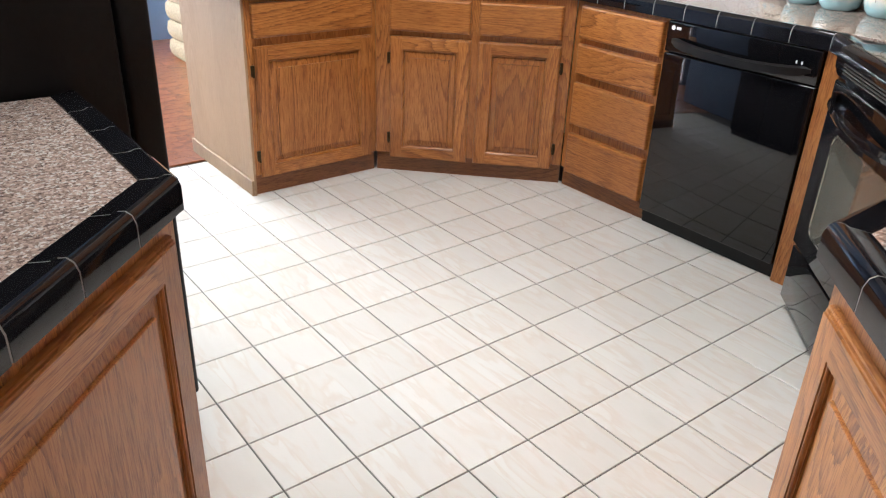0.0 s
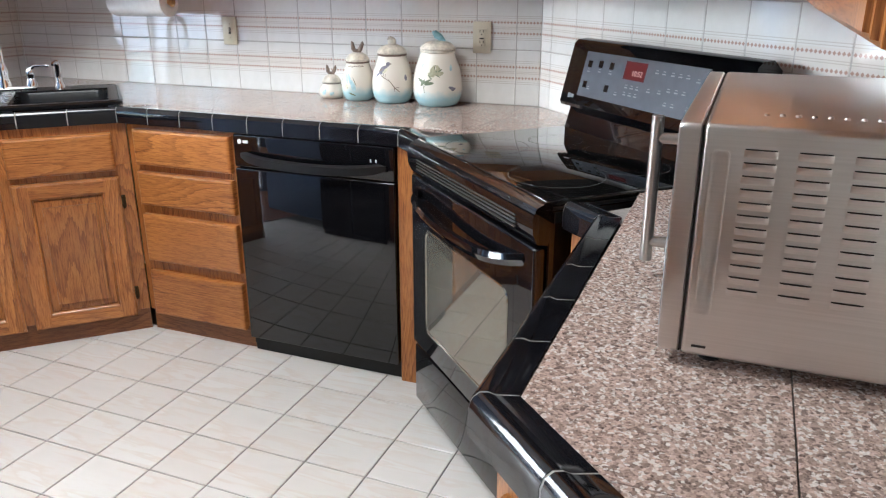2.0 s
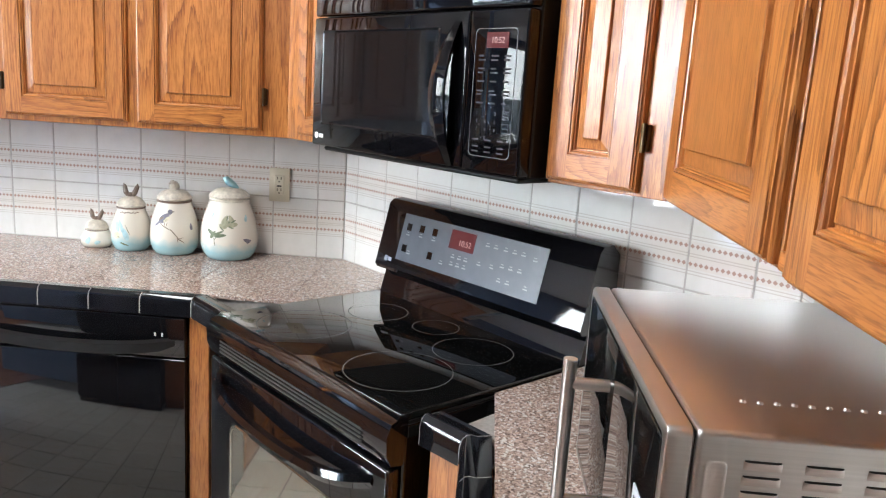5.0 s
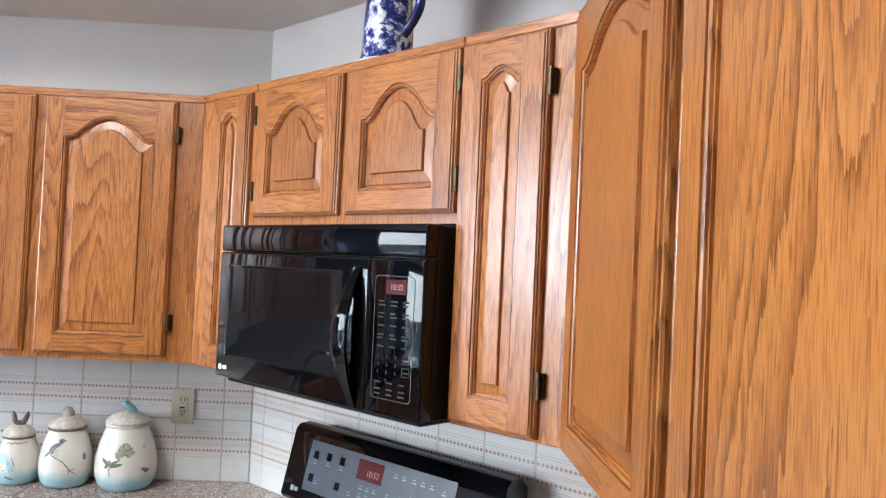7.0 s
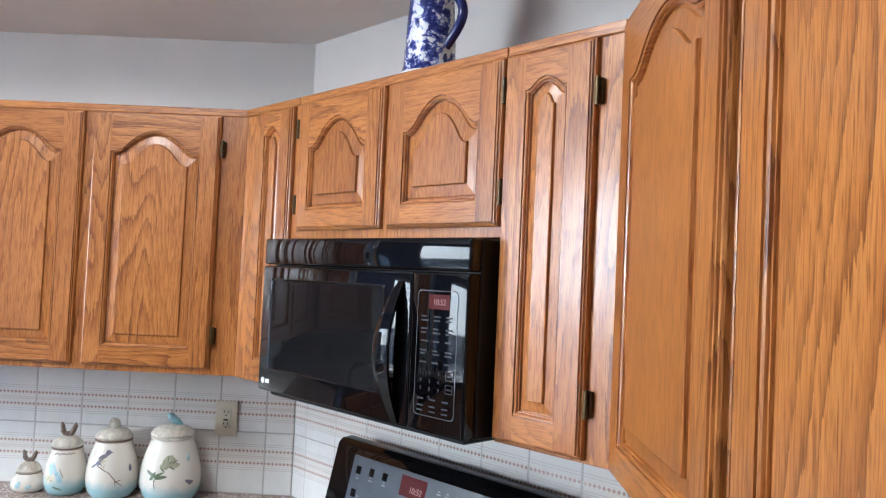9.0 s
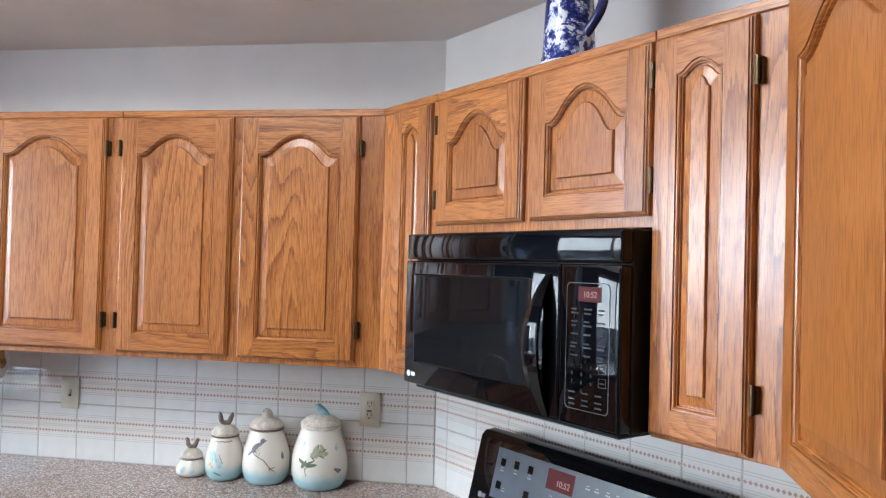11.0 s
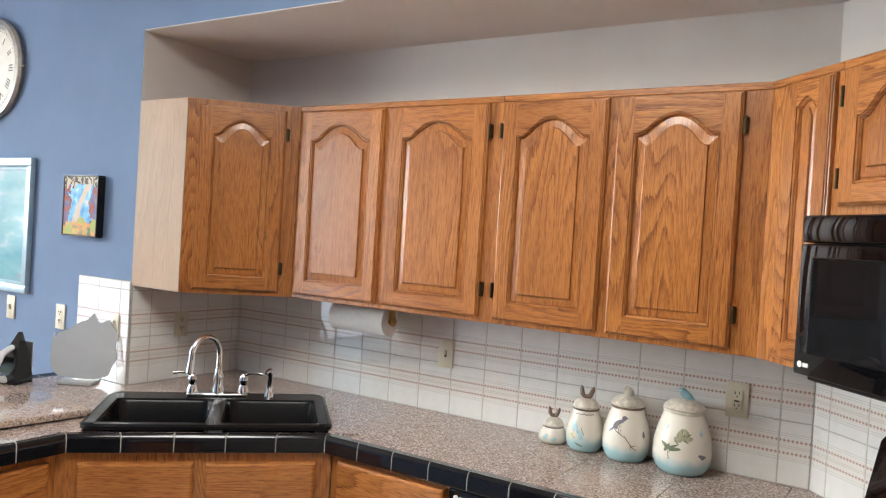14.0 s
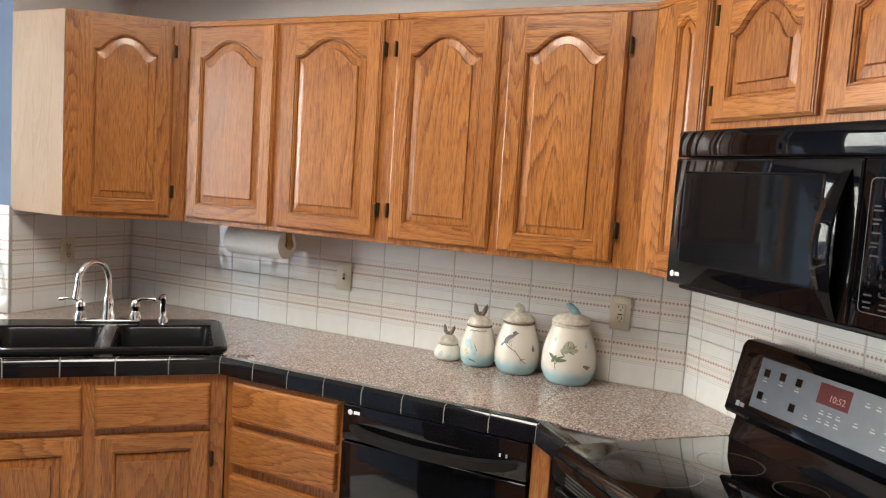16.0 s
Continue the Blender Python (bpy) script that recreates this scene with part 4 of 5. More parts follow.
loft(bm, [[(p[0], -0.0065, p[1]) for p in round_rect(-0.335, 0.125, 1.408, 1.645, 0.006, 0)], [(p[0], -0.0085, p[1]) for p in round_rect(-0.333, 0.123, 1.410, 1.643, 0.006, 0)], [(p[0], -0.0070, p[1]) for p in round_rect(-0.329, 0.119, 1.414, 1.639, 0.004, 0)]])
part("door_window", bm, plain("smoked_microwave_glass", (0.007, 0.0075, 0.009), 0.04, vary=0.08, spec=0.2), md)
part("control_panel", box(B(), 0.2135, MW2, -0.006, 0.03, 1.352, 1.677, 0.006, 3), MW_GLOSS, mw, "", True)
bm = B()
loops = []
for k in range(25):
    u = k / 12 - 1
    z = 1.505 + 0.150 * u
    bow = 0.036 * (1 - u * u)
    wdt = 0.008 + 0.016 * (1 - u * u)
    xs = 0.180 - 0.018 * (1 - u * u)
    loops.append([(xs - wdt, -0.008 - bow, z), (xs, -0.016 - bow, z), (xs + wdt, -0.008 - bow, z), (xs + wdt * 0.8, 0.002 - bow, z), (xs - wdt * 0.8, 0.002 - bow, z)])
loft(bm, loops, cap_start=True)
part("handle", bm, MW_GLOSS, md, "bowed black handle", True)
loops = [[(p[0], -0.0066, p[1]) for p in round_rect(i + 0.234, 0.352 - i, 1.385 + i, 1.640 - i, 0.010, 0)] for i in (0.0, 0.0016)]
bm = B()
loft(bm, loops, cap_end=False)
part("panel_outline", bm, plain("grey_outline", (0.045, 0.045, 0.05), 0.4), mw)
part("display", box(B(), 0.268, 0.328, -0.0078, -0.0062, 1.602, 1.632), RED_LED, mw)
text_part("clock_digits", "10:52", 0.017, LED_DIGIT, mw, pose(0.300, -0.0081, 1.611, 90, 0, 0))
DIM = plain("dim_print", (0.055, 0.055, 0.062), 0.7, spec=0.1)
for r_, z in enumerate((1.585, 1.577, 1.560, 1.552, 1.535, 1.516, 1.509, 1.492)):
    for c_ in range(3):
        x = 0.248 + 0.036 * c_
        part("key_mark", box(B(), x, x + (0.014, 0.02, 0.018)[(r_ + c_) % 3], -0.0072, -0.0062, z, z + 0.0032), DIM, mw)
for z in (1.418, 1.404, 1.394):
    for c_ in range(3):
        part("key_mark", box(B(), 0.245 + 0.036 * c_, 0.262 + 0.036 * c_, -0.0072, -0.0062, z, z + 0.003), DIM, mw)
for x, z in ((0.325, 1.463), (0.325, 1.437)):
    bm = B()
    for a, b, c_, d in ((0, 0.02, 0, 0.001), (0, 0.02, 0.017, 0.018), (0, 0.001, 0.0011, 0.0169), (0.019, 0.02, 0.0011, 0.0169), (0.004, 0.016, 0.007, 0.0095)):
        box(bm, x + a, x + b, -0.0072, -0.0062, z + c_, z + d)
    part("start_key", bm, DIM, mw)
for i, ch in enumerate(("1", "2", "3", "4", "5", "6", "7", "8", "9", "0")):
    col, row = (i % 3, i // 3) if i < 9 else (1, 3)
    text_part("digit", ch, 0.010, DIM, mw, pose(0.253 + 0.026 * col, -0.0066, 1.470 - 0.0165 * row, 90, 0, 0))
part("emblem", lathe(B(), [(0.008, 0.0), (0.008, 0.0012)], 16), WHITE_PLASTIC, mw).matrix_basis = pose(-0.352, -0.0062, 1.378, 90)
part("emblem", box(B(), -0.341, -0.322, -0.0072, -0.0062, 1.373, 1.383), WHITE_PLASTIC, mw)

# ---- toaster oven ----
to = thing("toaster_oven", pose(1.735, 0.325, CT, 0, 0, RIGHT), "brushed stainless steel countertop toaster oven with louvred side", "toaster oven")
# local: x to the oven's right seen from its front, which faces the passage; its louvred side is at +x
TX, TD, TZ = 0.27, 0.36, 0.306
part("body", box(B(), -TX, TX, 0.0145, TD, 0.016, TZ, 0.007, 3), STEEL, to, "", True)
part("seam", box(B(), -TX + 0.003, TX - 0.003, 0.0125, 0.0146, 0.019, TZ - 0.003), SLOT, to)
bm = B()
loft(bm, [[(p[0], y_, p[1]) for p in round_rect(-TX + i, TX - i, 0.016 + i, TZ - i, 0.010, 0)] for i, y_ in ((0.002, 0.0126), (0.0, 0.0110), (0.0, -0.0085), (0.0012, -0.0118), (0.004, -0.0132), (0.012, -0.0132), (0.0125, -0.006))], cap_start=True)
part("front_frame", bm, STEEL, to, "", True)
for x0, x1 in ((-TX + 0.014, -0.001), (0.001, TX - 0.014)):
    part("glass_door", box(B(), x0, x1, -0.0140, -0.0062, 0.032, TZ - 0.015, 0.0015, 2), DARK_GLASS, to, "", True)
cp = part("control_panel", box(B(), TX - 0.095, TX - 0.022, -0.0158, -0.0138, 0.040, 0.200, 0.0008, 1), plain("grey_control_panel", (0.42, 0.44, 0.47), 0.35), to, "pale grey control panel")
part("display", box(B(), TX - 0.085, TX - 0.032, -0.0166, -0.0157, 0.155, 0.190), BLACK_GLOSS, cp)
for k in range(4):
    part("button", lathe(B(), [(0.007, 0.0), (0.007, 0.003), (0.005, 0.004)], 14), STEEL, cp, "", True).matrix_basis = pose(TX - 0.058, -0.0157, 0.060 + 0.024 * k, 90)
hb = part("handle", tube(B(), [(-0.03, -0.068, 0.028), (-0.03, -0.068, 0.262)], 0.0095, 16), STEEL, to, "brushed steel bar handle", True)
for z in (0.06, 0.228):
    part("post", tube(B(), [(-0.03, -0.0135, z), (-0.03, -0.066, z)], 0.0085, 12), STEEL, hb, "", True)
for x in (-TX + 0.04, TX - 0.04):
    for y in (0.05, TD - 0.04):
        part("foot", lathe(B(), [(0.014, 0.0), (0.016, 0.004), (0.014, 0.017)], 14, x, y), BLACK_SATIN, to)
# pressed louvres: a scoop that opens upward over a dark slot
lv = B()
loops = []
for u in (-1.0, -0.9, -0.7, 0.7, 0.9, 1.0):
    out = 0.0030 * (1 - abs(u) ** 5)
    loops.append([(0.0002 + out * q, 0.0178 * u, -0.0085 * v) for v, q in ((0.0, 1.0), (0.35, 0.86), (0.75, 0.38), (1.0, 0.0))])
loft(lv, loops, close=False, cap_end=False)
lv_mesh = mesh_of("louvre", lv, STEEL, True)
sl_mesh = mesh_of("louvre_slot", box(B(), -0.0003, 0.0004, -0.0168, 0.0168, -0.0014, 0.0013), SLOT)
for c_ in range(5):
    for r_ in range(12):
        m_ = pose(TX, 0.0775 + 0.056 * c_, 0.279 - 0.0153 * r_)
        piece("louvre", lv_mesh, to, m_)
        piece("louvre_slot", sl_mesh, to, m_)
bm = B()
loft(bm, [[(TX + d, p[0], p[1]) for p in round_rect(0.024 + i, 0.046 - i, 0.073 + i, 0.277 - i, 0.006, 0)] for i, d in ((0.0, 0.0001), (0.0016, 0.0006), (0.0032, 0.0002))])
part("side_rib", bm, STEEL, to, "", True)
part("badge", box(B(), TX + 0.0001, TX + 0.0009, 0.028, 0.045, 0.0285, 0.0315), SLOT, to)
for k in range(12):
    part("top_dimple", lathe(B(), [(0.0036, TZ), (0.0026, TZ + 0.0022), (0.001, TZ + 0.003)], 10, 0.19, 0.08 + 0.0172 * k), STEEL, to, "", True)
bm = tube(B(), [(-0.02, -0.009, 0.004), (0.05, -0.012, 0.004), (0.13, 0.0, 0.004), (0.2, 0.03, 0.004)], 0.0035, 8)
part("power_cord", bm, BLACK_SATIN, to, "", True)

# ---- refrigerator ----
fg = thing("refrigerator", pose(0.758, 2.235, 0, 0, 0, FRIDGEDIR), "tall black refrigerator with textured sides", "refrigerator")
part("body", box(B(), -0.455, 0.455, 0.075, 0.80, 0.03, 1.76, 0.006, 2), BLACK_FRIDGE, fg)
for x0, x1 in ((-0.457, -0.003), (0.003, 0.457)):
    part("door", box(B(), x0, x1, 0.0, 0.068, 0.06, 1.77, 0.012, 3), BLACK_FRIDGE, fg, "", True)
part("base_grille", box(B(), -0.45, 0.45, 0.04, 0.075, 0.0, 0.055), BLACK_SATIN, fg)
for x in (-0.06, 0.06):
    part("handle", tube(B(), [(x, 0.0, 0.75), (x, -0.045, 0.78), (x, -0.045, 1.45), (x, 0.0, 1.48)], 0.011, 10), BLACK_SATIN, fg, "", True)
for x in (-0.42, 0.42):
    part("foot", lathe(B(), [(0.02, 0.0), (0.02, 0.031)], 12, x, 0.7), BLACK_SATIN, fg)

# unseen flush ceiling fixture over the floor, added to house the overhead lamp
cl = thing("added_ceiling_light", pose(1.40, 1.95, 2.9), "unseen flush ceiling light with a white frame, added around the fill lamp", "ceiling light")
for x0, x1, y0, y1 in ((-0.50, -0.48, -0.50, 0.50), (0.48, 0.50, -0.50, 0.50), (-0.4795, 0.4795, -0.50, -0.48), (-0.4795, 0.4795, 0.48, 0.50)):
    part("frame_bar", box(B(), x0, x1, y0, y1, -0.05, 0.0, 0.004, 1), WHITE_PLASTIC, cl)
part("back_plate", box(B(), -0.479, 0.479, -0.479, 0.479, -0.02, -0.001), WHITE_PLASTIC, cl)

# ---- things on the worktop and the walls ----


def jar_mat(name, base, foot):
    """Cream glaze that turns turquoise toward the foot."""
    m, nt, b = mat_nodes(name, 0.22)
    tc = nt.nodes.new("ShaderNodeTexCoord")
    sep = nt.nodes.new("ShaderNodeSeparateXYZ")
    nt.links.new(tc.outputs["Object"], sep.inputs[0])
    n = tex_noise(nt, tc.outputs["Object"], 30, 4)
    h = math_node(nt, 'ADD', sep.outputs[2], math_node(nt, 'MULTIPLY', n, 0.04))
    nt.links.new(ramp(nt, h, [(0.052, foot), (0.066, tuple((a + c) / 2 for a, c in zip(base, foot))), (0.080, base)]), b.inputs["Base Color"])
    bump(nt, b, n, 0.15, 0.002)
    return m


CREAM = (0.74, 0.70, 0.62)
JAR = jar_mat("cream_turquoise_glaze", CREAM, (0.38, 0.58, 0.62))
JAR_SMALL = plain("cream_glaze", CREAM, 0.22, vary=0.05, scale=30)
LID = plain("speckled_taupe_glaze", (0.58, 0.54, 0.46), 0.3, vary=0.25, scale=60)
TEAL = plain("teal_glaze", (0.24, 0.42, 0.46), 0.3, vary=0.2, scale=60)
BROWN = plain("brown_glaze", (0.17, 0.12, 0.09), 0.4, vary=0.3, scale=70)
LEAF = plain("painted_sage", (0.14, 0.17, 0.10), 0.35, vary=0.3, scale=90)
PETAL = plain("painted_petal", (0.38, 0.37, 0.25), 0.35, vary=0.2, scale=90)
BIRD = plain("painted_slate", (0.17, 0.16, 0.20), 0.35, vary=0.3, scale=90)


def jar_radius(profile, z):
    for (r0, z0), (r1, z1) in zip(profile, profile[1:]):
        if z0 <= z <= z1 and z1 > z0:
            return r0 + (r1 - r0) * (z - z0) / (z1 - z0)
    return profile[-1][0]


def painted(parent, profile, marks, material, name):
    """Brush marks on the curved side: (across, height, half length, half width, tilt in degrees), the last two ends tapered."""
    bm = B()
    mid_r = profile[4][0]
    for dx_, z, w, h, tilt in marks:
        n, tl = 12, radians(tilt)
        pts = []
        for k in range(n):
            t = 2 * math.pi * k / n
            u, v = w * math.cos(t), h * math.sin(t) * (1 - 0.25 * math.cos(t))
            u, v = u * math.cos(tl) - v * math.sin(tl), u * math.sin(tl) + v * math.cos(tl)
            r = jar_radius(profile, z + v) + 0.0007
            ang = radians(195) + (dx_ + u) / mid_r
            pts.append((r * math.cos(ang), r * math.sin(ang), z + v))
        r = jar_radius(profile, z) + 0.0011
        ang = radians(195) + dx_ / mid_r
        c = bm.verts.new((r * math.cos(ang), r * math.sin(ang), z))
        vs = [bm.verts.new(p) for p in pts]
        for i in range(n):
            bm.faces.new((vs[i], vs[(i + 1) % n], c))
    part(name, bm, material, parent)


def canister(x, y, h, r, label, topper, art):
    """Egg-shaped lidded jar. Angles of the art: 180 faces away from the wall."""
    j = thing("canister", pose(x, y, CT), label, "canister", "canisters on the worktop")
    prof = [(r * 0.66, 0.0), (r * 0.77, h * 0.02), (r * 0.90, h * 0.10), (r * 0.98, h * 0.22), (r, h * 0.34), (r * 0.975, h * 0.50), (r * 0.90, h * 0.66), (r * 0.80, h * 0.80), (r * 0.71, h * 0.91), (r * 0.67, h * 0.97), (r * 0.68, h)]
    part("jar", lathe(B(), prof, 36), JAR if h > 0.1 else JAR_SMALL, j, "", True)
    lid = [(r * 0.66, h), (r * 0.715, h + 0.002), (r * 0.72, h + 0.007), (r * 0.68, h + 0.010), (r * 0.64, h + 0.016), (r * 0.52, h + 0.025), (r * 0.30, h + 0.032), (0.008, h + 0.034)]
    lo = part("lid", lathe(B(), lid, 32), LID, j, "speckled taupe lid with an animal knob", True)
    part("band", lathe(B(), [(r * 0.69, h * 0.955), (r * 0.715, h * 0.965), (r * 0.715, h * 0.985), (r * 0.69, h * 0.995)], 32), BROWN if topper != 'bird' else LID, j, "", True)
    z = h + 0.030
    bm = B()
    if topper == 'ears':
        es = min(1.0, r / 0.062)
        for s in (-1, 1):
            tube(bm, [(0, s * 0.006 * es, z), (-0.004 * es, s * 0.016 * es, z + 0.018 * es), (0.002, s * 0.022 * es, z + 0.036 * es), (0.0, s * 0.024 * es, z + 0.046 * es)], [0.006 * es, 0.009 * es, 0.007 * es, 0.001], 8)
        lathe(bm, [(0.012 * es, z - 0.002), (0.013 * es, z + 0.008 * es), (0.006 * es, z + 0.016 * es)], 12)
        mk = BROWN
    elif topper == 'shell':
        lathe(bm, [(0.012, z - 0.002), (0.018, z + 0.010), (0.016, z + 0.022), (0.006, z + 0.030)], 14)
        tube(bm, [(0.012, -0.004, z + 0.024), (-0.006, 0.006, z + 0.030), (-0.014, 0.012, z + 0.020)], [0.004, 0.006, 0.003], 8)
        mk = LID
    else:
        tube(bm, [(0, -0.030, z + 0.002), (0, -0.014, z + 0.012), (0, 0.004, z + 0.022), (0, 0.014, z + 0.032), (0, 0.022, z + 0.034)], [0.003, 0.011, 0.014, 0.010, 0.002], 10)
        mk = TEAL
    part("knob", bm, mk, lo, "", True)
    for blobs, material, nm in art:
        painted(j, prof, blobs, material, nm)
    return j


PALE = plain("painted_cream_wash", (0.62, 0.58, 0.42), 0.35, vary=0.2, scale=90)
AQUA = plain("painted_aqua_wash", (0.40, 0.58, 0.62), 0.35, vary=0.2, scale=90)
canister(3.30, 1.377, 0.205, 0.094, "large cream and turquoise ceramic canister painted with a flower", 'bird', [
    ([(-0.010, 0.140, 0.018, 0.009, 60), (0.012, 0.142, 0.016, 0.009, 115), (0.020, 0.126, 0.016, 0.008, 10), (-0.016, 0.122, 0.015, 0.008, 165), (0.003, 0.130, 0.012, 0.010, 80)], PETAL, "flower"),
    ([(-0.002, 0.147, 0.010, 0.002, 70), (0.020, 0.137, 0.011, 0.002, 30), (-0.020, 0.113, 0.012, 0.002, 140), (0.010, 0.118, 0.012, 0.0022, -25), (0.004, 0.132, 0.006, 0.003, 50)], LEAF, "petal_vein"),
    ([(-0.060, 0.100, 0.017, 0.006, 150), (-0.050, 0.092, 0.016, 0.006, 55), (-0.024, 0.090, 0.021, 0.006, 8), (-0.030, 0.098, 0.018, 0.004, 25), (-0.044, 0.070, 0.017, 0.0014, 100), (-0.038, 0.084, 0.010, 0.0012, 60)], LEAF, "leaf"),
    ([(-0.062, 0.152, 0.010, 0.005, 70), (0.070, 0.145, 0.012, 0.006, 70)], AQUA, "wash"),
    ([(0.066, 0.072, 0.015, 0.006, 160), (0.074, 0.068, 0.011, 0.005, 20)], BIRD, "dark_leaf")])
canister(3.305, 1.569, 0.185, 0.080, "medium cream and turquoise ceramic canister painted with a bird", 'shell', [
    ([(-0.028, 0.130, 0.024, 0.0125, 35), (-0.006, 0.150, 0.0105, 0.0085, 20), (-0.050, 0.112, 0.017, 0.004, 40)], BIRD, "bird"),
    ([(-0.018, 0.126, 0.014, 0.006, 40)], PALE, "bird_breast"),
    ([(0.006, 0.151, 0.005, 0.0018, 5), (-0.034, 0.131, 0.018, 0.003, 30), (-0.024, 0.112, 0.007, 0.001, 95), (-0.016, 0.110, 0.007, 0.001, 80)], BROWN, "bird_wing"),
    ([(-0.020, 0.100, 0.026, 0.0016, -28), (0.012, 0.076, 0.026, 0.0016, -52), (0.030, 0.056, 0.016, 0.0014, -35), (0.020, 0.060, 0.012, 0.0012, -85), (0.030, 0.064, 0.010, 0.0012, 10)], BROWN, "branch"),
    ([(0.070, 0.100, 0.012, 0.006, 90)], BIRD, "dark_leaf")])
canister(3.31, 1.722, 0.150, 0.066, "small cream and turquoise ceramic canister with rabbit-ear knob", 'ears', [
    ([(-0.040, 0.088, 0.020, 0.008, 110), (-0.028, 0.094, 0.018, 0.006, 120), (-0.008, 0.062, 0.022, 0.009, 110), (-0.016, 0.074, 0.018, 0.007, 125)], AQUA, "wash"),
    ([(-0.040, 0.058, 0.014, 0.011, 20), (-0.036, 0.056, 0.009, 0.007, 90)], PALE, "flower"),
    ([(-0.040, 0.060, 0.008, 0.0016, 40), (-0.034, 0.054, 0.007, 0.0014, -30), (-0.012, 0.028, 0.016, 0.003, -20), (-0.002, 0.078, 0.018, 0.0012, 115)], LEAF, "leaf"),
    ([(-0.036 + 0.011 * k, 0.1325 + 0.0015 * (k % 2), 0.0062, 0.0016, (15, -20, 30)[k % 3]) for k in range(8)], BROWN, "twig")])
canister(3.315, 1.846, 0.060, 0.053, "tiny cream and turquoise lidded sugar jar", 'ears', [([(-0.020, 0.028, 0.012, 0.009, 60), (0.012, 0.022, 0.010, 0.006, 20)], AQUA, "wash")])


def outlet(m, kind, label):
    o = thing("outlet" if kind != 'switch' else "light_switch", m, label, "outlet" if kind != 'switch' else "switch", "outlets and switches")
    part("plate", box(B(), -0.036, 0.036, -0.007, -0.0005, -0.058, 0.058, 0.003, 2), IVORY, o, "", True)
    if kind == 'switch':
        part("toggle", box(B(), -0.005, 0.005, -0.018, -0.0068, -0.004, 0.014, 0.002, 1), IVORY, o)
        part("toggle_slot", box(B(), -0.0055, 0.0055, -0.0076, -0.0068, -0.013, 0.013), SLOT, o)
    else:
        if kind == 'gfci':
            part("socket_face", box(B(), -0.0165, 0.0165, -0.0095, -0.0065, -0.033, 0.033, 0.001, 1), IVORY, o)
            part("test_button", box(B(), -0.008, 0.008, -0.0108, -0.0094, -0.006, -0.001), SLOT, o)
        for s in (-1, 1):
            zc = s * 0.0195
            if kind != 'gfci':
                part("socket_face", lathe(B(), [(0.0165, 0), (0.0165, 0.002), (0.0155, 0.0026)], 20), IVORY, o, "", True).matrix_basis = pose(0, -0.0065, zc, 90)
            bm = B()
            for x in (-0.0065, 0.0065):
                box(bm, x - 0.0012, x + 0.0012, -0.0106, -0.0085, zc - 0.001, zc + 0.008)
            box(bm, -0.0022, 0.0022, -0.0106, -0.0085, zc - 0.010, zc - 0.006)
            part("slot", bm, SLOT, o)
    for z in ((-0.0485, 0.0485) if kind == 'gfci' else (-0.030, 0.030) if kind == 'switch' else (0.0,)):
        part("screw", lathe(B(), [(0.003, 0), (0.003, 0.001)], 10), IVORY, o).matrix_basis = pose(0, -0.007, z, 90)
    return o


TT = 0.009   # how far the wall tiles stand off the walls
outlet(pose(BX - TT, 1.232, 1.162, 0, 0, BACK), 'gfci', "ivory double outlet on the tiled wall")
outlet(pose(BX - TT, 2.372, 1.16, 0, 0, BACK), 'switch', "ivory light switch on the tiled wall")
outlet(pose(3.045, SY - TT, 1.165, 0, 0, 0), 'duplex', "ivory double outlet on the tiled wall by the sink")
outlet(pose(NX - TT, 3.70, 1.155, 0, 0, BACK), 'duplex', "ivory outlet behind the cat-shaped board")
outlet(pose(NX, 4.124, 1.155, 0, 0, BACK), 'duplex', "ivory double outlet on the blue wall")
outlet(pose(NX, 4.558, 1.157, 0, 0, BACK), 'switch', "ivory light switch on the blue wall")

# paper towel roll under the cabinet
pt = thing("paper_towel_holder", pose(3.245, 2.70, 1.278, 0, 0, BACK), "white paper towel roll on a brass under-cabinet holder", "paper towel")
PAPER = plain("white_paper", (0.78, 0.78, 0.77), 0.9, vary=0.04, scale=60, bumpy=0.3)
b_ = B()
lathe(b_, [(0.020, -0.14), (0.058, -0.14), (0.0585, 0.0), (0.058, 0.14), (0.020, 0.14)], 36)
part("roll", b_, PAPER, pt, "", True).matrix_basis = pose(0, 0, 0, 0, 90)
BRASS = plain("worn_brass", (0.42, 0.27, 0.11), 0.35, 0.8, vary=0.2, scale=40)
for s in (-1, 1):
    bm = B()
    tube(bm, [(s * 0.146, 0.0, 0.0655), (s * 0.150, 0, 0.03), (s * 0.152, 0, 0.0)], [0.014, 0.012, 0.014], 10)
    b2 = part("bracket", bm, BRASS, pt, "", True)
part("core", tube(B(), [(-0.155, 0, 0), (0.155, 0, 0)], 0.012, 12), BRASS, pt, "", True)
b_ = B()
lathe(b_, [(0.018, 0), (0.020, 0.006), (0.010, 0.014)], 16)
part("end_cap", b_, BRASS, pt, "", True).matrix_basis = pose(0.152, 0, 0, 0, 90)

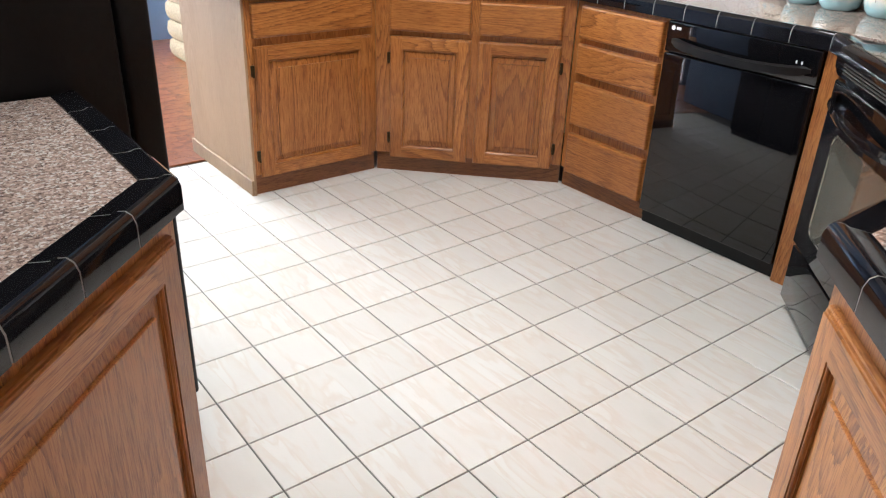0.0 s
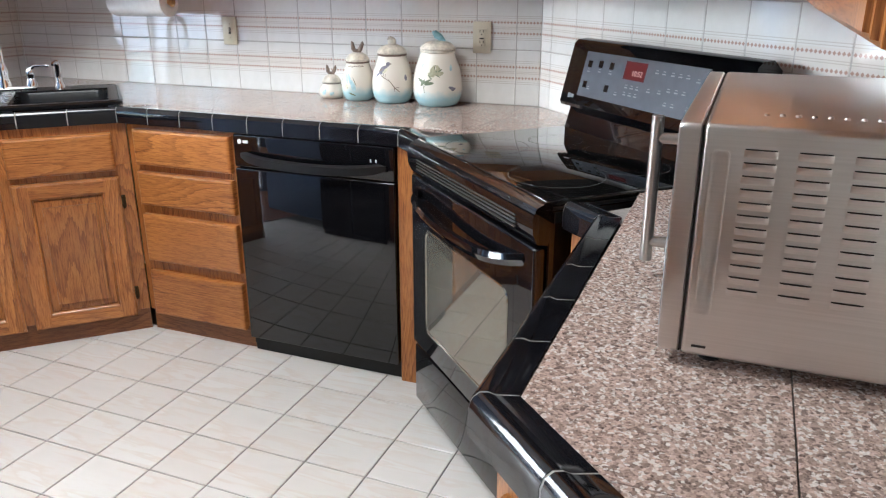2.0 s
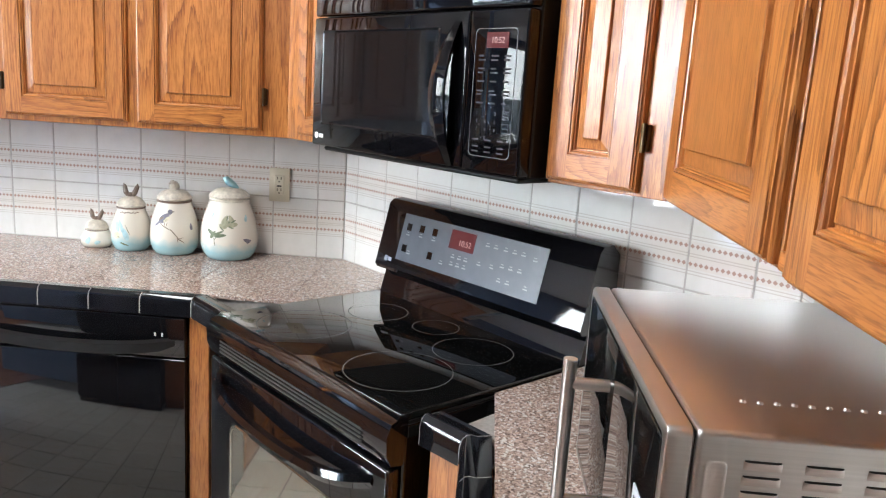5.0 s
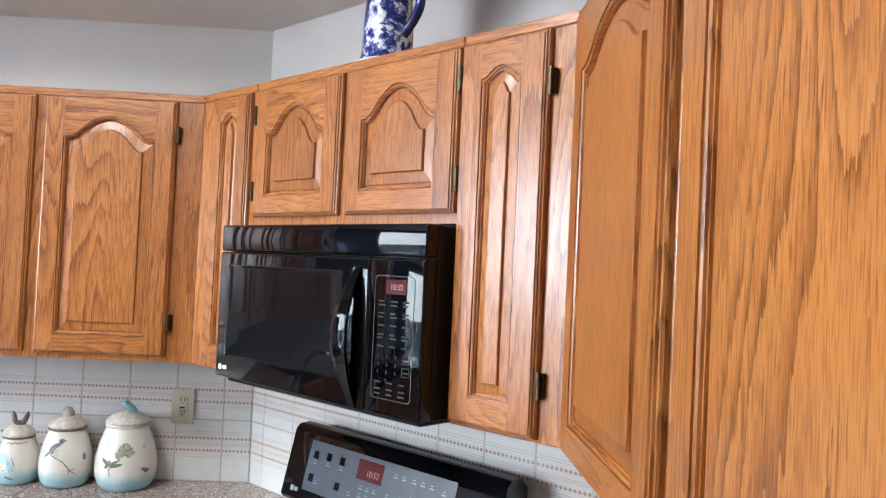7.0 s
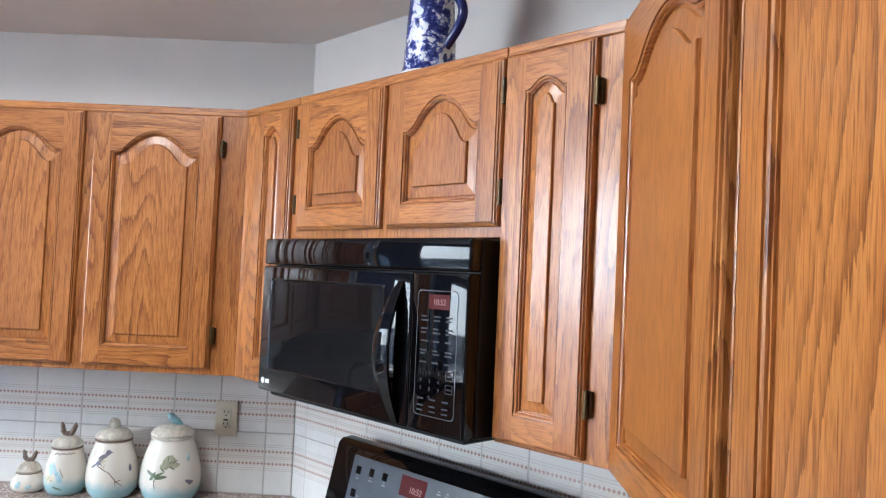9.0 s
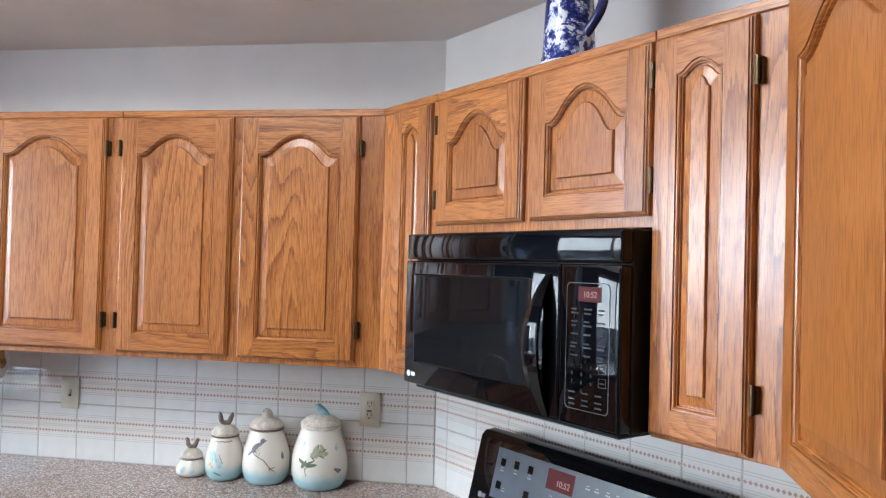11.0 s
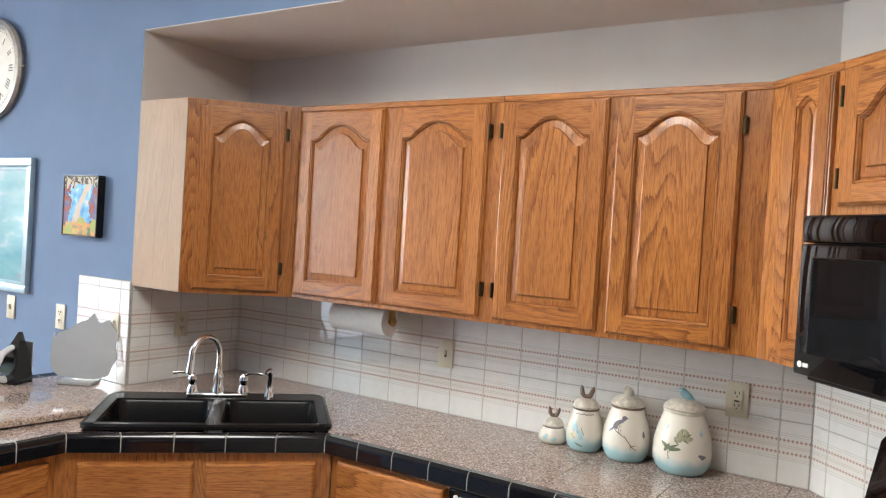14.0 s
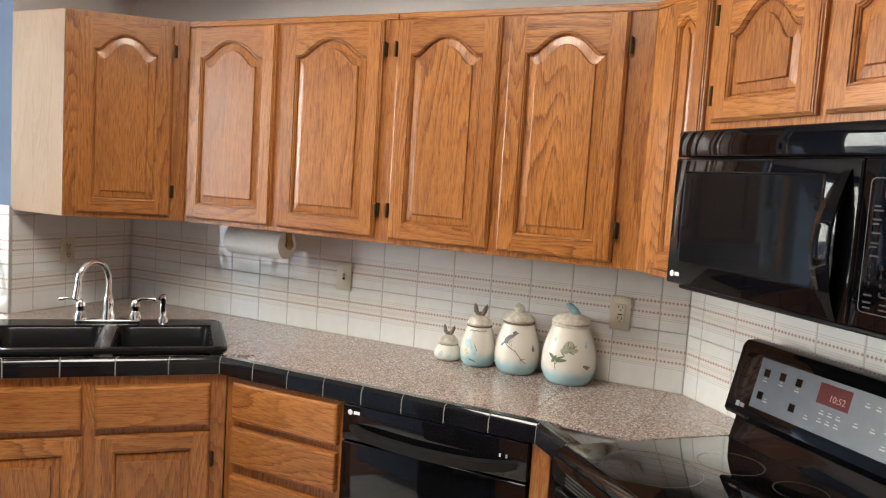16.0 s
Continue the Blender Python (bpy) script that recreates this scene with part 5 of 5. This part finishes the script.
# blue and white jug on top of the cabinets
jug_mat, nt, b = mat_nodes("blue_white_china", 0.12)
tcv = coords(nt, (1, 1, 1), False)
n1 = tex_noise(nt, tcv, 26, 5, 0.65, 0.8)
n2 = tex_noise(nt, tcv, 85, 3, 0.6, 0.4)
f = math_node(nt, 'ADD', math_node(nt, 'MULTIPLY', n1, 0.7), math_node(nt, 'MULTIPLY', n2, 0.3))
nt.links.new(ramp(nt, f, [(0.47, (0.68, 0.69, 0.72)), (0.505, (0.10, 0.13, 0.38)), (0.56, (0.015, 0.02, 0.12))]), b.inputs["Base Color"])
jg = thing("jug", pose(2.645, 0.575, 2.14), "tall blue and white transferware china jug", "jug")
prof = [(0.060, 0.0), (0.070, 0.004), (0.068, 0.012), (0.063, 0.03), (0.061, 0.08), (0.058, 0.14), (0.053, 0.20), (0.047, 0.235), (0.049, 0.25)]
part("body", lathe(B(), prof, 36), jug_mat, jg, "", True)
NAVY = plain("navy_glaze", (0.015, 0.018, 0.10), 0.1, vary=0.2)
hd = (-0.707, -0.707)
pts = []
for k in range(15):
    a = math.pi * (k / 14) * 1.0
    rr = 0.052 + 0.055 * math.sin(a)
    pts.append((hd[0] * rr, hd[1] * rr, 0.215 - 0.145 * k / 14))
part("handle", tube(B(), pts, [0.012] * 15, 10), NAVY, jg, "navy glazed loop handle", True)
part("foot_rim", lathe(B(), [(0.071, 0.002), (0.0725, 0.006), (0.070, 0.010)], 36), WHITE_PLASTIC, jg, "", True)

# wall clock, drawn to read eight minutes to eleven
ck = thing("wall_clock", pose(NX, 4.80, 2.345, 0, 0, BACK), "round cream wall clock with silver rim and Roman numerals", "clock")
FACE = plain("cream_dial", (0.70, 0.66, 0.57), 0.5, vary=0.06, scale=15)
SILVER = plain("aged_silver", (0.55, 0.52, 0.46), 0.3, 0.9, vary=0.15, scale=40)
INK = plain("black_ink", (0.02, 0.02, 0.02), 0.6)
part("dial", lathe(B(), [(0.222, 0.0), (0.222, 0.018)], 48), FACE, ck).matrix_basis = pose(0, -0.001, 0, 90)
part("rim", lathe(B(), [(0.205, 0.018), (0.215, 0.030), (0.235, 0.040), (0.252, 0.034), (0.258, 0.018), (0.250, 0.0), (0.240, 0.0), (0.222, 0.018)], 56, caps=False), SILVER, ck, "aged silver rim", True).matrix_basis = pose(0, -0.001, 0, 90)
for i, ch in enumerate(("XII", "I", "II", "III", "IIII", "V", "VI", "VII", "VIII", "IX", "X", "XI")):
    a = -30 * i
    c_, s_ = math.cos(radians(a)), math.sin(radians(a))
    text_part("numeral", ch, 0.052, INK, ck, pose(-s_ * 0.155, -0.0195, c_ * 0.155, 90, 0, 0) @ pose(0, 0, 0, 0, 0, a) @ pose(0, -0.018, 0))
bm = B()
for k in range(60):
    a = radians(6 * k)
    r0, r1, hw = 0.192, (0.201 if k % 5 else 0.203), 0.0011 if k % 5 else 0.003
    u, v = Vector((math.sin(a), 0, math.cos(a))), Vector((math.cos(a), 0, -math.sin(a)))
    q = [u * r0 - v * hw, u * r0 + v * hw, u * r1 + v * hw, u * r1 - v * hw]
    loft(bm, [[(p.x, -0.0192, p.z) for p in q], [(p.x, -0.0198, p.z) for p in q]])
part("minute_track", bm, INK, ck)
for a, ln, w in ((-34, 0.10, 0.006), (-52, 0.15, 0.004)):
    u, v = Vector((math.sin(radians(a)), 0, math.cos(radians(a)))), Vector((math.cos(radians(a)), 0, -math.sin(radians(a))))
    q = [-u * 0.025 - v * w * 0.6, -u * 0.025 + v * w * 0.6, u * ln * 0.7 + v * w, u * ln, u * ln * 0.7 - v * w]
    bm = B()
    loft(bm, [[(p.x, -0.0215, p.z) for p in q], [(p.x, -0.023, p.z) for p in q]], cap_start=True)
    part("hand", bm, INK, ck)
bm = B()
for k in range(9):
    box(bm, -0.044 + 0.0105 * k, -0.037 + 0.0105 * k, -0.0197, -0.0192, -0.060, -0.053)
part("maker_mark", bm, INK, ck)
for a in (0, 90, 180, 270):
    u = Vector((math.sin(radians(a)), 0, math.cos(radians(a))))
    p0 = u * 0.255 + Vector((0, -0.02, 0))
    part("finial", tube(B(), [p0, p0 + u * 0.012, p0 + u * 0.022, p0 + u * 0.032], [0.007, 0.004, 0.008, 0.002], 10), SILVER, ck, "", True)

# small painting
pm, nt, b = mat_nodes("abstract_paint", 0.45)
b.inputs["Specular IOR Level"].default_value = 0.15
v = coords(nt, (1, 1, 1), False)
nn = node(nt, "ShaderNodeTexNoise", Scale=16.0, Detail=3.0)
nt.links.new(v, nn.inputs["Vector"])
g = nt.nodes.new("ShaderNodeSeparateXYZ")
nt.links.new(v, g.inputs[0])
wob = math_node(nt, 'MULTIPLY', math_node(nt, 'SUBTRACT', nn.outputs["Fac"], 0.5), 0.16)
px, pz = math_node(nt, 'ADD', g.outputs[0], wob), math_node(nt, 'ADD', g.outputs[2], wob)
sky_patch = ramp(nt, tex_noise(nt, v, 26, 3), [(0.35, (0.05, 0.22, 0.50)), (0.55, (0.16, 0.46, 0.68)), (0.7, (0.55, 0.62, 0.62))])
sides = ramp(nt, tex_noise(nt, v, 21, 2), [(0.38, (0.10, 0.012, 0.012)), (0.52, (0.26, 0.03, 0.02)), (0.56, (0.03, 0.05, 0.20)), (0.7, (0.22, 0.10, 0.03))])
col = mix(nt, 'MIX', math_node(nt, 'GREATER_THAN', math_node(nt, 'ABSOLUTE', px), 0.085), sky_patch, sides)
# a pale neck leans across the picture
neck = math_node(nt, 'LESS_THAN', math_node(nt, 'ABSOLUTE', math_node(nt, 'SUBTRACT', px, math_node(nt, 'MULTIPLY', pz, 0.55))), 0.022)
col = mix(nt, 'MIX', math_node(nt, 'MULTIPLY', neck, 0.85), col, (0.55, 0.40, 0.26))
low = ramp(nt, tex_noise(nt, v, 17, 2), [(0.42, (0.28, 0.30, 0.03)), (0.50, (0.62, 0.26, 0.03)), (0.6, (0.04, 0.12, 0.05))])
col = mix(nt, 'MIX', math_node(nt, 'LESS_THAN', pz, -0.075), col, low)
stripes = math_node(nt, 'GREATER_THAN', math_node(nt, 'FRACT', math_node(nt, 'MULTIPLY', px, 34.0)), 0.5)
col = mix(nt, 'MIX', math_node(nt, 'GREATER_THAN', pz, 0.088), col, mix(nt, 'MIX', stripes, (0.012, 0.012, 0.014), (0.45, 0.36, 0.24)))
nt.links.new(col, b.inputs["Base Color"])
bump(nt, b, nn.outputs["Fac"], 0.3, 0.004)
pa = thing("painting", pose(NX, 3.966, 1.675, 0, 0, BACK), "small bright abstract painting on the blue wall", "painting")
part("canvas", box(B(), -0.127, 0.127, -0.034, -0.0005, -0.132, 0.132, 0.002, 1), pm, pa)
for x0, x1, z0, z1 in ((-0.131, 0.131, 0.1325, 0.1385), (-0.131, 0.131, -0.1385, -0.1325), (-0.1335, -0.1275, -0.132, 0.132), (0.1275, 0.1335, -0.132, 0.132)):
    part("frame_bar", box(B(), x0, x1, -0.037, -0.0005, z0, z1, 0.001, 1), BLACK_SATIN, pa, "thin black frame")
# large framed print of pale clouds
fm, nt, b = mat_nodes("cloud_print", 0.22)
b.inputs["Specular IOR Level"].default_value = 0.2
v = coords(nt, (1.2, 1, 3.2), False)
n = tex_noise(nt, v, 2.6, 4, 0.5)
nt.links.new(ramp(nt, n, [(0.35, (0.13, 0.33, 0.38)), (0.55, (0.22, 0.42, 0.47)), (0.68, (0.46, 0.58, 0.60))]), b.inputs["Base Color"])
bp = thing("framed_print", pose(NX, 4.90, 1.565, 0, 0, BACK), "large framed print of pale clouds in a silver-blue frame", "picture")
part("print", box(B(), -0.45, 0.45, -0.012, -0.002, -0.275, 0.275), fm, bp)
FRM = plain("silver_blue_frame", (0.36, 0.46, 0.52), 0.3, 0.4, vary=0.08)
for x0, x1, z0, z1 in ((-0.50, 0.50, 0.29, 0.33), (-0.50, 0.50, -0.33, -0.29), (-0.50, -0.46, -0.289, 0.289), (0.46, 0.50, -0.289, 0.289)):
    part("frame_bar", box(B(), x0, x1, -0.028, -0.001, z0, z1, 0.004, 2), FRM, bp, "", True)
MAT_BOARD = plain("pale_mount", (0.40, 0.56, 0.60), 0.6)
part("mount", box(B(), -0.459, 0.459, -0.0018, -0.001, -0.289, 0.289), MAT_BOARD, bp)
bm = B()
for z in (0.268, -0.268):
    box(bm, -0.44, 0.44, -0.0128, -0.0122, z - 0.001, z + 0.001)
for x in (0.44, -0.44):
    box(bm, x - 0.001, x + 0.001, -0.0128, -0.0122, -0.268, 0.268)
part("print_border", bm, PRINT, bp)
bm = B()
for k in range(6):
    box(bm, 0.385 + 0.008 * k, 0.391 + 0.008 * k, -0.0128, -0.0122, -0.252, -0.242)
part("print_mark", bm, PRINT, bp)

# granite cutting board on the worktop
cbm = granite("veined_granite", (0.50, 0.37, 0.29))
bd = B()
box(bd, -0.26, 0.26, -0.19, 0.19, 0.006, 0.030, 0.004, 2)
board = thing("cutting_board", pose(2.13, 3.43, CT, 0, 0, -5), "thick polished stone cutting board on the worktop", "cutting board")
part("slab", bd, cbm, board, "", True)
for x in (-0.23, 0.23):
    for y in (-0.16, 0.16):
        part("foot", lathe(B(), [(0.012, 0), (0.012, 0.0065)], 10, x, y), BLACK_SATIN, board)

# cat-shaped glass board on its stand
outline = []
for k in range(480):
    t = 2 * math.pi * (k + 0.5) / 480
    outline.append((0.125 * math.copysign(abs(math.cos(t)) ** 0.55, math.cos(t)), 0.125 + 0.108 * math.copysign(abs(math.sin(t)) ** 0.55, math.sin(t))))


def cat_edge(p):
    x, z = p
    if z > 0.17 and 0.0 < x < 0.045:
        z += 0.032 * (1 - abs(x - 0.022) / 0.023)
    if z > 0.20 and 0.06 < x < 0.112:
        z += 0.020 * (1 - abs(x - 0.088) / 0.028) if abs(x - 0.088) < 0.028 else 0
    if z > 0.19 and x < -0.02:
        z -= 0.032 * min(1, (-0.02 - x) / 0.05)
    if x > 0.09:
        x += 0.006 * math.sin(z * 75)
    return x, z


cat = thing("glass_board", pose(2.668, 3.765, CT, 0, 0, -58), "frosted glass board with a cat outline on a clear stand", "cutting board")
FROST = plain("frosted_glass", (0.50, 0.51, 0.52), 0.25, vary=0.03)
bm = B()
ol = [(1.12 * q[0], 1.12 * q[1]) for q in map(cat_edge, outline)]
loft(bm, [[(x, 0.004 + z * 0.16, z) for x, z in ol], [(x, -0.004 + z * 0.16, z) for x, z in ol]], cap_start=True)
part("panel", bm, FROST, cat)
part("stand", box(B(), -0.075, 0.075, -0.055, 0.035, 0.0, 0.016, 0.004, 2), FROST, cat)

# clothes iron on the bar behind the board
ir = thing("clothes_iron", pose(2.47, 3.935, CT, 0, 0, -70), "black and white clothes iron standing on the bar", "iron")
bm = B()
loft(bm, [[(-0.055, 0.05, 0.0), (0.055, 0.05, 0.0), (0.055, -0.04, 0.0), (-0.055, -0.04, 0.0)], [(-0.055, 0.05, 0.03), (0.055, 0.05, 0.03), (0.05, -0.045, 0.03), (-0.05, -0.045, 0.03)],
          [(-0.035, 0.045, 0.13), (0.035, 0.045, 0.13), (0.03, -0.01, 0.13), (-0.03, -0.01, 0.13)], [(-0.006, 0.04, 0.21), (0.006, 0.04, 0.21), (0.006, 0.03, 0.21), (-0.006, 0.03, 0.21)]], cap_start=True)
part("body", bm, BLACK_GLOSS, ir, "", True)
part("handle", tube(B(), [(0, -0.04, 0.02), (0, -0.085, 0.03), (0, -0.09, 0.08), (0, -0.06, 0.13), (0, -0.005, 0.15)], [0.016, 0.015, 0.014, 0.014, 0.012], 12), WHITE_PLASTIC, ir, "", True)
part("soleplate", box(B(), -0.05, 0.05, 0.0505, 0.056, 0.005, 0.17, 0.002, 1), STEEL, ir)
part("cord", tube(B(), [(0, -0.04, 0.012), (-0.06, -0.10, 0.006), (-0.16, -0.10, 0.006), (-0.26, -0.06, 0.006)], 0.004, 8), BLACK_SATIN, ir, "", True)

# white wicker basket tower on the hardwood floor
WICKER = plain("pale_wicker", (0.42, 0.34, 0.23), 0.7, vary=0.3, scale=90, bumpy=0.6)
bk = thing("wicker_basket", pose(2.33, 5.75, 0.0), "stack of pale wicker drawers standing on the hardwood floor", "basket")
for k in range(5):
    z = 0.01 + 0.135 * k
    part("drawer", loft(B(), [round_rect(-0.17 + i, 0.17 - i, -0.17 + i, 0.17 - i, 0.03, z + h) for i, h in ((0.012, 0.0), (0.0, 0.02), (-0.006, 0.06), (0.0, 0.11), (0.014, 0.126))], cap_start=True), WICKER, bk, "", True)
    part("rope_rim", tube(B(), [(-0.172, -0.176, z + 0.118), (0.0, -0.18, z + 0.112), (0.172, -0.176, z + 0.118)], 0.012, 8), WICKER, bk, "", True)
part("base", box(B(), -0.15, 0.15, -0.15, 0.15, 0.0, 0.0105), WICKER, bk)
LEATHER = plain("dark_leather", (0.018, 0.014, 0.012), 0.4, vary=0.3, scale=30)
ch = thing("dining_chair", pose(2.40, 5.15, 0, 0, 0, 25), "dark upholstered dining chair by the garden door", "chair")
part("seat", box(B(), -0.23, 0.23, -0.23, 0.23, 0.42, 0.50, 0.03, 3), LEATHER, ch, "", True)
part("backrest", loft(B(), [[(x * s_, 0.20 + 0.06 * q + d, 0.52 + 0.34 * q) for x, d in ((-0.23, 0.0), (0.23, 0.0), (0.23, 0.06), (-0.23, 0.06))] for q, s_ in ((0, 0.95), (0.5, 1.0), (0.8, 0.95), (0.95, 0.8), (1.0, 0.55))], cap_start=True), LEATHER, ch, "", True)
for x in (-0.2, 0.2):
    for y in (-0.2, 0.2):
        part("leg", tube(B(), [(x, y, 0.425), (x * 1.05, y * 1.08, 0.0)], [0.022, 0.014], 8), LEATHER, ch, "", True)

# ---- beyond the rooms: snowy garden and trees ----
SNOW = plain("snow", (0.80, 0.82, 0.86), 0.8, vary=0.05, scale=2, bumpy=0.3)
solid("ground", prism(B(), [(-400, -400), (400, -400), (400, 400), (-400, 400)], -0.75, -0.7), SNOW, "snow-covered garden ground reaching the horizon", "ground", kind="structure")
NEEDLE = plain("snowy_conifer", (0.07, 0.10, 0.07), 0.8, vary=0.5, scale=9)
BARK = plain("bark", (0.10, 0.07, 0.05), 0.9, vary=0.3, scale=14)


def conifer(x, y, h, seed):
    t = thing("conifer_tree", pose(x, y, -0.7), "tall dark conifer dusted with snow in the garden", "tree", "garden trees")
    part("trunk", tube(B(), [(0, 0, 0), (0.03, 0, h * 0.5), (0, 0.02, h)], [0.14, 0.09, 0.02], 8), BARK, t)
    rd = random.Random(seed)
    bm = B()
    for k in range(420):
        f = rd.random() ** 0.7
        z = h * (0.08 + 0.92 * f)
        r = (1 - f) * h * 0.26 * (0.55 + 0.45 * rd.random()) + 0.05
        a = rd.random() * 6.283
        c = Vector((r * math.cos(a), r * math.sin(a), z))
        o = Vector((math.cos(a), math.sin(a), -0.45)) * (0.22 + 0.2 * rd.random())
        s = Vector((-math.sin(a), math.cos(a), 0)) * 0.13
        u = Vector((0, 0, 0.07))
        vs = [bm.verts.new(p) for p in (c - o * 0.6 + u, c + s, c + o, c - s, c - u)]
        for q in ((0, 1, 2), (0, 2, 3), (4, 2, 1), (4, 3, 2)):
            bm.faces.new([vs[i] for i in q])
    part("crown", bm, NEEDLE, t)


for i, (x, y, h) in enumerate(((-1.5, 14, 6.5), (0.6, 17, 8), (2.4, 13.5, 5), (-4.0, 16, 7.5), (4.5, 18, 8), (-9, 9, 7), (-11, 5, 8), (-9.5, 1.5, 6))):
    conifer(x, y, h, i)

# ---- wall tiles ----
PW, PH, TG = 0.1558, 0.2045, 0.0034


def tile_mesh(name, w, h, material):
    bm = B()
    a, b_ = w / 2, h / 2
    r = lambda i, y: [(-a + i, y, -b_ + i), (a - i, y, -b_ + i), (a - i, y, b_ - i), (-a + i, y, b_ - i)]
    loft(bm, [r(0, -0.001), r(0, -TT + 0.0016), r(0.0016, -TT)])
    return mesh_of(name, bm, material)


def tiled(wall, m, x0, x1, start, rows):
    """Tiles over a stretch of wall; local x runs to the right seen from the room, z up from the worktop."""
    cache = {}
    bed = box(B(), x0, x1, -TT + 0.0012, -0.0003, CT, CT + rows[-1][1])
    g = part("grout_bed", bed, WALL_GROUT, None)
    g.parent = wall
    g.matrix_basis = wall.matrix_world.inverted() @ m
    edges = [x0]
    x = start
    while x <= x0 + 0.004:
        x += PW
    while x < x1 - 0.004:
        edges.append(x)
        x += PW
    edges.append(x1)
    for (z0, z1, material) in rows:
        for a, b_ in zip(edges, edges[1:]):
            w, h = round(b_ - a - TG, 4), round(z1 - z0 - TG, 4)
            if w < 0.004:
                continue
            key = (w, h, material.name)
            if key not in cache:
                cache[key] = tile_mesh("wall_tile", w, h, material)
            piece("wall_tile", cache[key], wall, wall.matrix_world.inverted() @ m @ pose((a + b_) / 2, 0, CT + (z0 + z1) / 2))


ROWS3 = [(0.0, PH, TILE_LOW), (PH, 2 * PH, TILE_HIGH), (2 * PH, 0.435, TILE_PLAIN)]
obs = bpy.data.objects
tiled(obs["wall_back"], pose(BX, 0, 0, 0, 0, BACK), -SY, -1.004, -1.722 - 13 * PW, ROWS3)
tiled(obs["wall_diagonal"], pose(BX, 1.0, 0, 0, 0, DIAG), 0.004, 1.573, 0.074, ROWS3)
tiled(obs["wall_right"], pose(0, RY, 0, 0, 0, RIGHT), -2.281, -0.80, -2.285 + 0.06, ROWS3)
tiled(obs["wall_stub"], pose(0, SY, 0, 0, 0, 0), NX + 0.002, BX - TT, NX + 0.10, ROWS3)
END_ROWS = [(0.0, PH, TILE_LOW), (PH, 2 * PH, TILE_HIGH), (2 * PH, 0.448, TILE_PLAIN)]
tiled(obs["wall_blue"], pose(NX, 0, 0, 0, 0, BACK), -3.985, -3.605, -3.985 + 0.159, END_ROWS)

# ---- floor tiles ----
FP = 0.2038
GX, GY = 2.635, 1.583


def floor_tile_mesh():
    bm = B()
    a = FP / 2 - 0.0022
    loft(bm, [[(-a, -a, -0.004), (a, -a, -0.004), (a, a, -0.004), (-a, a, -0.004)], [(-a, -a, -0.001), (a, -a, -0.001), (a, a, -0.001), (-a, a, -0.001)],
              [(-a + 0.0015, -a + 0.0015, 0.0), (a - 0.0015, -a + 0.0015, 0.0), (a - 0.0015, a - 0.0015, 0.0), (-a + 0.0015, a - 0.0015, 0.0)]])
    return mesh_of("floor_tile", bm, FLOOR_TILE)


ft = floor_tile_mesh()
spots = []
for i in range(-14, 2):
    for j in range(-8, 11):
        cx, cy = GX + (i + 0.5) * FP, GY + (j + 0.5) * FP
        if cy + FP / 2 > 3.66 or cy < -0.02 or cx > 2.92:
            continue
        if cx + cy > 5.65 or cx - cy > 2.0:      # under the sink and the range
            continue
        if cx - cy < -1.15 and cy < 1.7:         # under the left run
            continue
        if cx < 0.35 and cy > 1.9:
            continue
        spots.append((cx, cy))
spots.sort(key=lambda p: (p[0] - 1.5) ** 2 + (p[1] - 1.9) ** 2)
rest = B()
for k, (cx, cy) in enumerate(spots):
    if k < 300:
        piece("floor_tile", ft, floor, pose(cx, cy, 0))
    else:
        a = FP / 2 - 0.0022
        loft(rest, [[(cx - a, cy - a, -0.004), (cx + a, cy - a, -0.004), (cx + a, cy + a, -0.004), (cx - a, cy + a, -0.004)], [(cx - a, cy - a, 0), (cx + a, cy - a, 0), (cx + a, cy + a, 0), (cx - a, cy + a, 0)]])
if rest.verts:
    tagged(part("floor_tiles", rest, FLOOR_TILE, floor), kind="stuff")
else:
    rest.free()

# ---- hardwood planks ----
rd = random.Random(5)
PLW = 0.083
planks = {}
count = 0
y = 3.66
while y < 6.48:
    x = 0.3 - rd.random() * 0.6
    while x < NX - 0.02 and count < 290:
        ln = rd.choice((0.6, 0.9, 1.2))
        x1 = min(x + ln, NX - 0.017)
        key = round(x1 - x, 3)
        if key > 0.03:
            if key not in planks:
                planks[key] = mesh_of("plank", box(B(), 0, key - 0.0012, 0, PLW - 0.0012, -0.006, 0.0), WOOD_RED)
            piece("plank", planks[key], wood_floor, pose(x, y, 0))
            count += 1
        x = x1
    y += PLW
tagged(solid("threshold", box(B(), 0.7, NX, 3.640, 3.660, -0.004, 0.006, 0.003, 2), WOOD_RED, "narrow wood threshold strip between tile and hardwood", "trim"), kind="structure")
